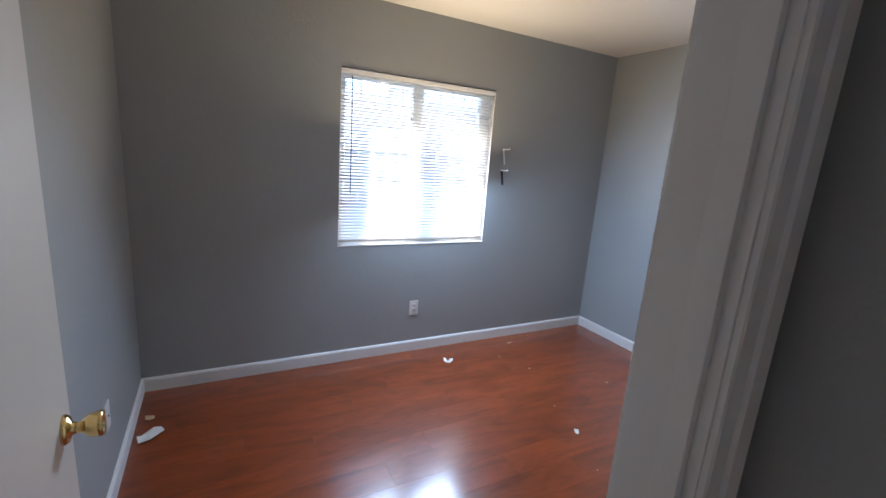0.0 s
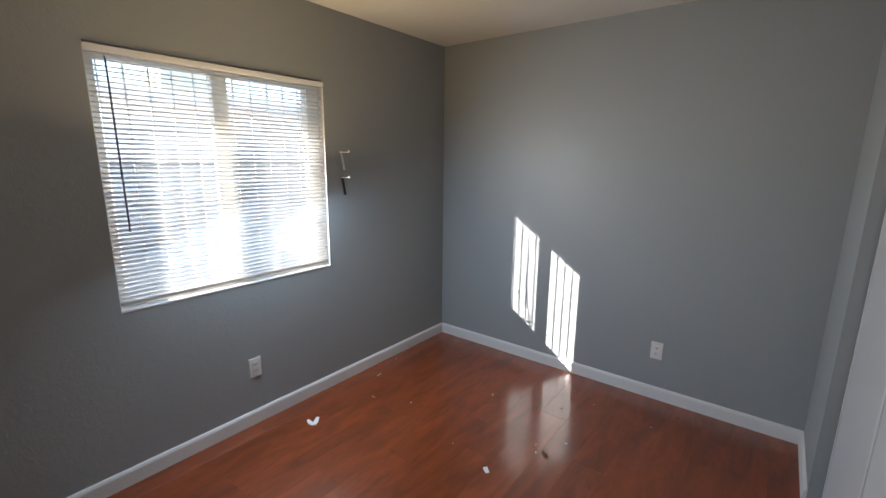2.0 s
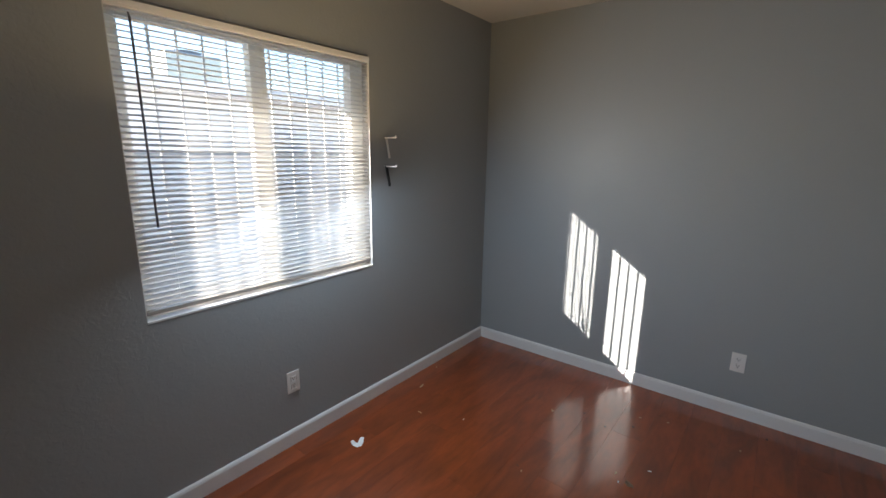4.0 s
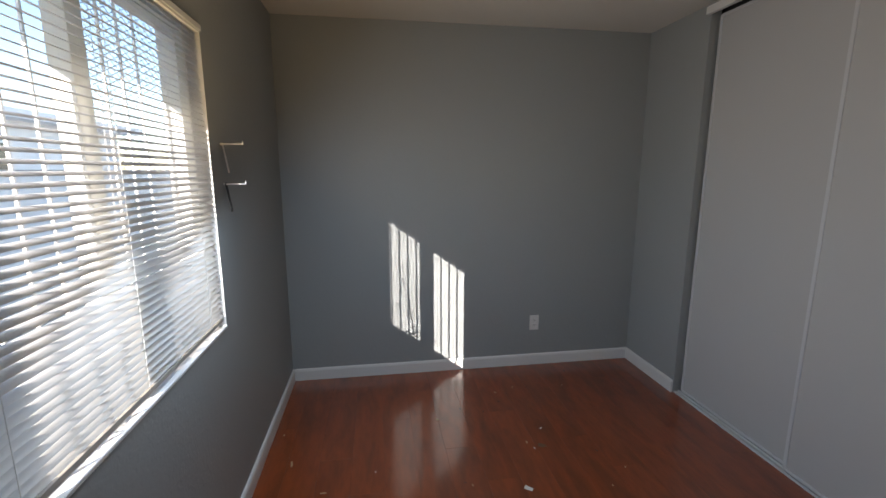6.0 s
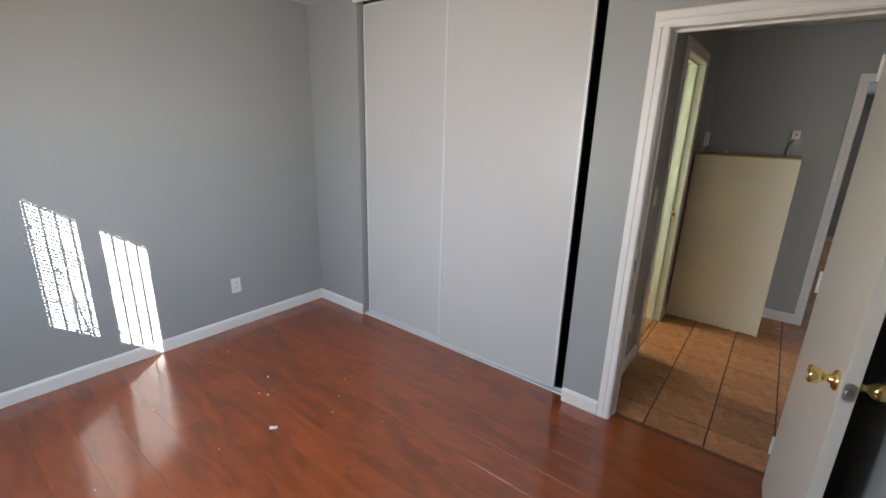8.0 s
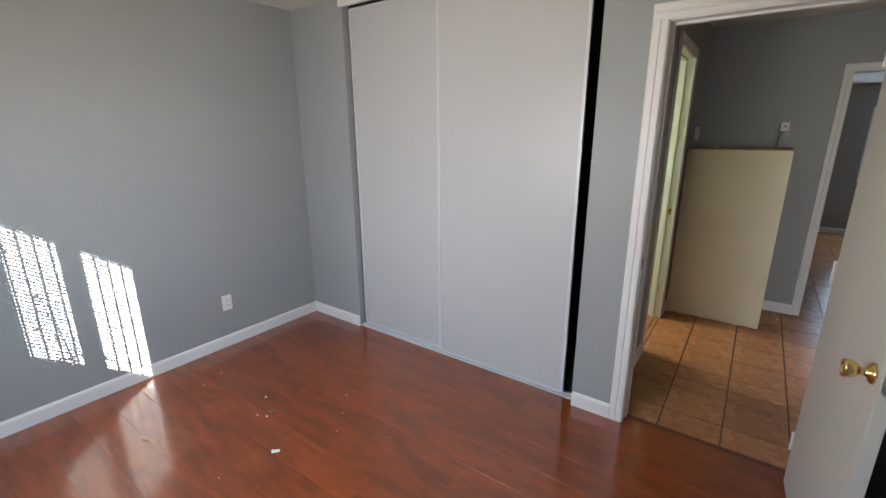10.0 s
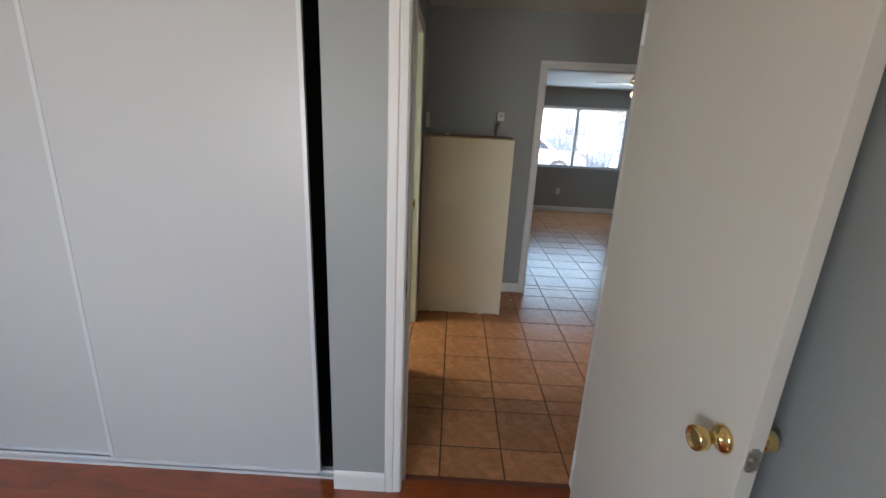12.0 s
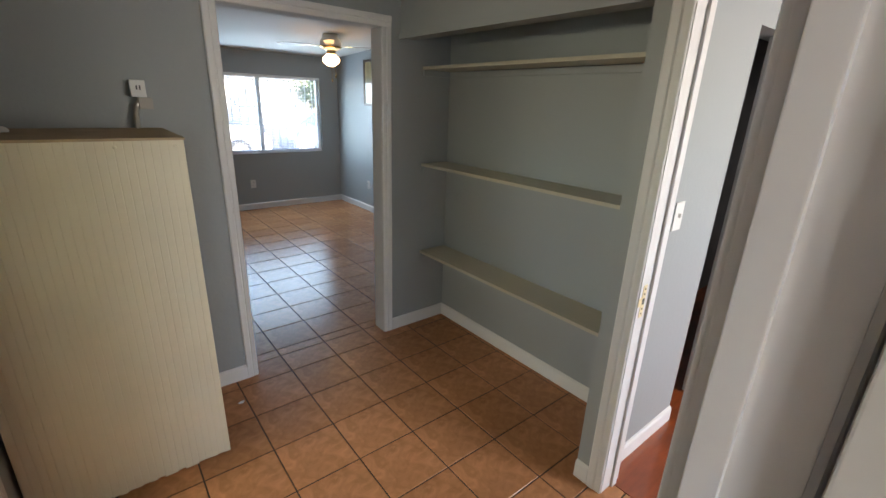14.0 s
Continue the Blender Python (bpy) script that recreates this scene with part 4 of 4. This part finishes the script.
# shrub against the wall beside the window; its top twig shades the sunbeam
SHRUBLEAF = mat("dark_green_shrub_leaf", (.05, .085, .03), .5, var=.3, scale=9, bump=0)
SHRUBBARK = mat("brown_shrub_stem", (.12, .08, .05), .9, var=.2, scale=20, bump=.2)
shrub = empty("shrub", (.80, 3.28, -.12), "thin leafy shrub growing beside the window", "shrub")
rs = random.Random(4)
for tip in ((1.02, 3.27, 1.80), (.70, 3.30, 1.62), (.86, 3.36, 1.45), (.62, 3.22, 1.30)):
    tip = Vector(tip)
    root_at = Vector((.80 + rs.uniform(-.03, .03), 3.28 + rs.uniform(-.03, .03), -.12))
    mid = root_at.lerp(tip, .6) + Vector((rs.uniform(-.06, .06), rs.uniform(-.05, .05), .04))
    bm = bmesh.new()
    cyl(bm, root_at, mid, .011, .006, 7)
    cyl(bm, mid, tip, .006, .002, 6)
    part("stem", bm, SHRUBBARK, shrub)
    bm = bmesh.new()
    for k in range(34):
        c = mid.lerp(tip, rs.uniform(.25, 1.0)) + Vector((rs.gauss(0, .026), rs.gauss(0, .026), rs.gauss(0, .03)))
        u = Vector((rs.uniform(-1, 1), rs.uniform(-1, 1), rs.uniform(-.7, .9))).normalized() * .022
        w = u.cross(Vector((rs.uniform(-1, 1), rs.uniform(-1, 1), rs.uniform(-1, 1)))).normalized() * .010
        f = u.cross(w).normalized() * .002
        bm.faces.new([bm.verts.new(c + v) for v in (-u, w - u * .2 + f, u, -w - u * .2 + f)])
    part("leaves", bm, SHRUBLEAF, shrub)

# ---- outside the living room window ----
structure("road", [(-60, 60, -26, -15, -.12, -.10)], ASPHALT, "worn asphalt street outside", "road")


def parked_car(x, y, color, label):
    root = empty("parked_car", (x, y, -.12), label, "car", "cars parked outside")
    prof = [(-2.2, .25), (-2.2, .62), (-2.0, .78), (-1.25, .88), (-.65, 1.36), (.75, 1.38), (1.45, .95), (2.1, .86), (2.2, .6), (2.2, .25)]
    bm = bmesh.new()
    extrude_profile(bm, [(a, b) for a, b in prof], (x, y - .85, -.12), (0, 1, 0), up=(0, 0, 1), out=(1, 0, 0), length=1.7)
    bmesh.ops.bevel(bm, geom=bm.edges[:], offset=.05, segments=2, affect="EDGES")
    part("body", bm, color, root)
    for s in (-1, 1):
        bm = bmesh.new()
        extrude_profile(bm, [(-1.05, .92), (-.58, 1.29), (.05, 1.31), (.05, .92)], (x, y + s * .853 - .004, -.12), (0, 1, 0), out=(1, 0, 0), length=.008)
        part("side_window", bm, CARGLASS, root)
        bm = bmesh.new()
        extrude_profile(bm, [(.12, .92), (.12, 1.31), (.70, 1.30), (1.2, .96)], (x, y + s * .853 - .004, -.12), (0, 1, 0), out=(1, 0, 0), length=.008)
        part("side_window", bm, CARGLASS, root)
        for wx in (-1.35, 1.35):
            bm = bmesh.new()
            cyl(bm, (x + wx, y + s * .70, .19), (x + wx, y + s * .88, .19), .31, None, 24)
            w = part("wheel", bm, TYRE, root)
            bm = bmesh.new()
            cyl(bm, (x + wx, y + s * .875, .19), (x + wx, y + s * .89, .19), .20, None, 18)
            part("rim", bm, STEEL, w)


CARGLASS = mat("tinted_car_glass", (.03, .035, .04), .06, bump=0)
TYRE = mat("black_rubber", (.02, .02, .02), .8, bump=0)
parked_car(-1.2, -13.2, mat("white_car_paint", (.55, .56, .58), .2, bump=0, var=.02), "white sedan parked in front of the house")
parked_car(-6.2, -13.0, mat("silver_car_paint", (.45, .47, .50), .25, metal=.5, bump=0, var=.02), "silver sedan parked in front of the house")
parked_car(3.9, -13.3, mat("dark_car_paint", (.06, .07, .09), .2, bump=0, var=.02), "dark sedan parked in front of the house")
hb = empty("street_house", (-4, -34, -.12), "cream stucco house across the street", "house")
HOUSEGLASS = mat("curtained_window_glass", (.14, .15, .16), .12, var=.2, bump=0)
CREAMSTUCCO = mat("cream_stucco", (.50, .47, .42), .9, var=.08, scale=1, bump=.2)
part("wall", quick((-14, 4, -38, -30, -.12, 3.0)), CREAMSTUCCO, hb)
bm = bmesh.new()
extrude_profile(bm, [(-29.3, 3.0), (-34, 4.9), (-38.7, 3.0)], (-14.6, 0, 0), (1, 0, 0), out=(0, 1, 0), length=19.2)
part("roof", bm, ROOFING, hb, "low pitched grey roof")
for x in (-12, -8.5, -3.5, .5):
    w = part("window", quick((x - .08, x + 1.68, -30, -29.94, .8, 2.2)), VINYL, hb)
    part("pane", quick((x, x + 1.6, -29.945, -29.93, .88, 2.12)), HOUSEGLASS, w)


def tree(x, y, h, seed, label):
    r = random.Random(seed)
    root = empty("tree", (x, y, -.12), label, "tree", "trees along the street")
    bm = bmesh.new()
    cyl(bm, (x, y, -.12), (x + .1, y, h * .45), .20, .13, 10)
    tips = []
    for i in range(9):
        a, up = r.uniform(0, 6.28), r.uniform(.35, .9)
        q = (x + math.cos(a) * h * .26 * r.uniform(.5, 1), y + math.sin(a) * h * .26 * r.uniform(.5, 1), h * (.42 + .5 * up))
        cyl(bm, (x + .1, y, h * r.uniform(.32, .45)), q, .07, .02, 7)
        tips.append(Vector(q))
    part("trunk", bm, BARK, root)
    verts, faces = [], []
    for i in range(2600):
        c = r.choice(tips) + Vector((r.gauss(0, .42), r.gauss(0, .42), r.gauss(0, .34)))
        u = Vector((r.uniform(-1, 1), r.uniform(-1, 1), r.uniform(-.6, .6))).normalized() * .10
        w = u.cross(Vector((r.uniform(-1, 1), r.uniform(-1, 1), r.uniform(-1, 1)))).normalized() * .05
        b = len(verts)
        verts += [c - u, c + w, c + u, c - w]
        faces.append((b, b + 1, b + 2, b + 3))
    me = bpy.data.meshes.new("crown")
    me.from_pydata(verts, [], faces)
    me.materials.append(LEAF)
    cr = new("crown", me)
    cr.parent = root
    cr.matrix_parent_inverse = Matrix.Translation(-root.location)


BARK = mat("grey_brown_bark", (.14, .10, .07), .9, var=.2, scale=8, bump=.4, bump_scale=30)
LEAF = mat("green_leaf", (.11, .14, .06), .6, var=.3, scale=3, bump=0)
tree(-8.5, -17.5, 3.4, 1, "leafy green street tree beyond the cars")
tree(-10.9, -27.2, 2.6, 4, "low leafy green tree across the street")
tree(2.0, -28.5, 3.6, 3, "small leafy tree by the street")

# ---- floor pieces, last ----
PW, PL = 0.166, 1.21
plank_mesh = {}


def piece(name, w, d, h, material, bevel):
    key = (name, round(w, 3), round(d, 3))
    if key not in plank_mesh:
        bm = bmesh.new()
        box(bm, -w / 2, w / 2, -d / 2, d / 2, -h, 0)
        bmesh.ops.bevel(bm, geom=[e for e in bm.edges if e.verts[0].co.z > -h / 2 and e.verts[1].co.z > -h / 2], offset=bevel, segments=1, affect="EDGES")
        plank_mesh[key] = mesh(name, bm, material)
    return plank_mesh[key]


floor_b = bpy.data.objects["floor_bedroom"]
pr = random.Random(11)
y = 1.322 - PW * 9
row = 0
while y < N:
    y0, y1 = max(y, -.02), min(y + PW, N)
    if y1 - y0 > .01:
        x = -PL + [.52, 1.137 - PL * .0, .20, .85][row % 4] % PL
        while x < E:
            x0, x1 = max(x, 0.0), min(x + PL, E)
            if x1 - x0 > .02:
                g = .0004
                ob = new("plank", piece("plank", x1 - x0 - g, y1 - y0 - g, .009, WOOD, .0003))
                ob.parent = floor_b
                ob.location = ((x0 + x1) / 2, (y0 + y1) / 2, -.0002 * pr.random())
            x += PL
    y += PW
    row += 1

TX, TY, OX, OY = 0.2965, 0.2845, 0.133, -0.520


def tiles(parent, x0, x1, y0, y1):
    i0, i1 = math.floor((x0 - OX) / TX), math.ceil((x1 - OX) / TX)
    j0, j1 = math.floor((y0 - OY) / TY), math.ceil((y1 - OY) / TY)
    for i in range(i0, i1):
        for j in range(j0, j1):
            a0, a1 = max(OX + i * TX, x0), min(OX + (i + 1) * TX, x1)
            b0, b1 = max(OY + j * TY, y0), min(OY + (j + 1) * TY, y1)
            if a1 - a0 < .012 or b1 - b0 < .012:
                continue
            g = .006
            ob = new("tile", piece("tile", a1 - a0 - g, b1 - b0 - g, .003, TILE, .0022))
            ob.parent = parent
            ob.location = ((a0 + a1) / 2, (b0 + b1) / 2, .0005 * pr.random())
            ob.rotation_euler = (radians(pr.uniform(-.25, .25)), radians(pr.uniform(-.25, .25)), 0)


tiles(bpy.data.objects["floor_hall"], -1.39, HE, HSB, -.64)
tiles(bpy.data.objects["floor_hall"], -.99, HE, -.64, -.021)
tiles(bpy.data.objects["floor_hall"], HE, 1.084, -1.56, -.885)
tiles(bpy.data.objects["floor_bath"], 1.086, 2.6, HS, -.86)
tiles(bpy.data.objects["floor_living"], LW_, 1.6, LS, HSB)
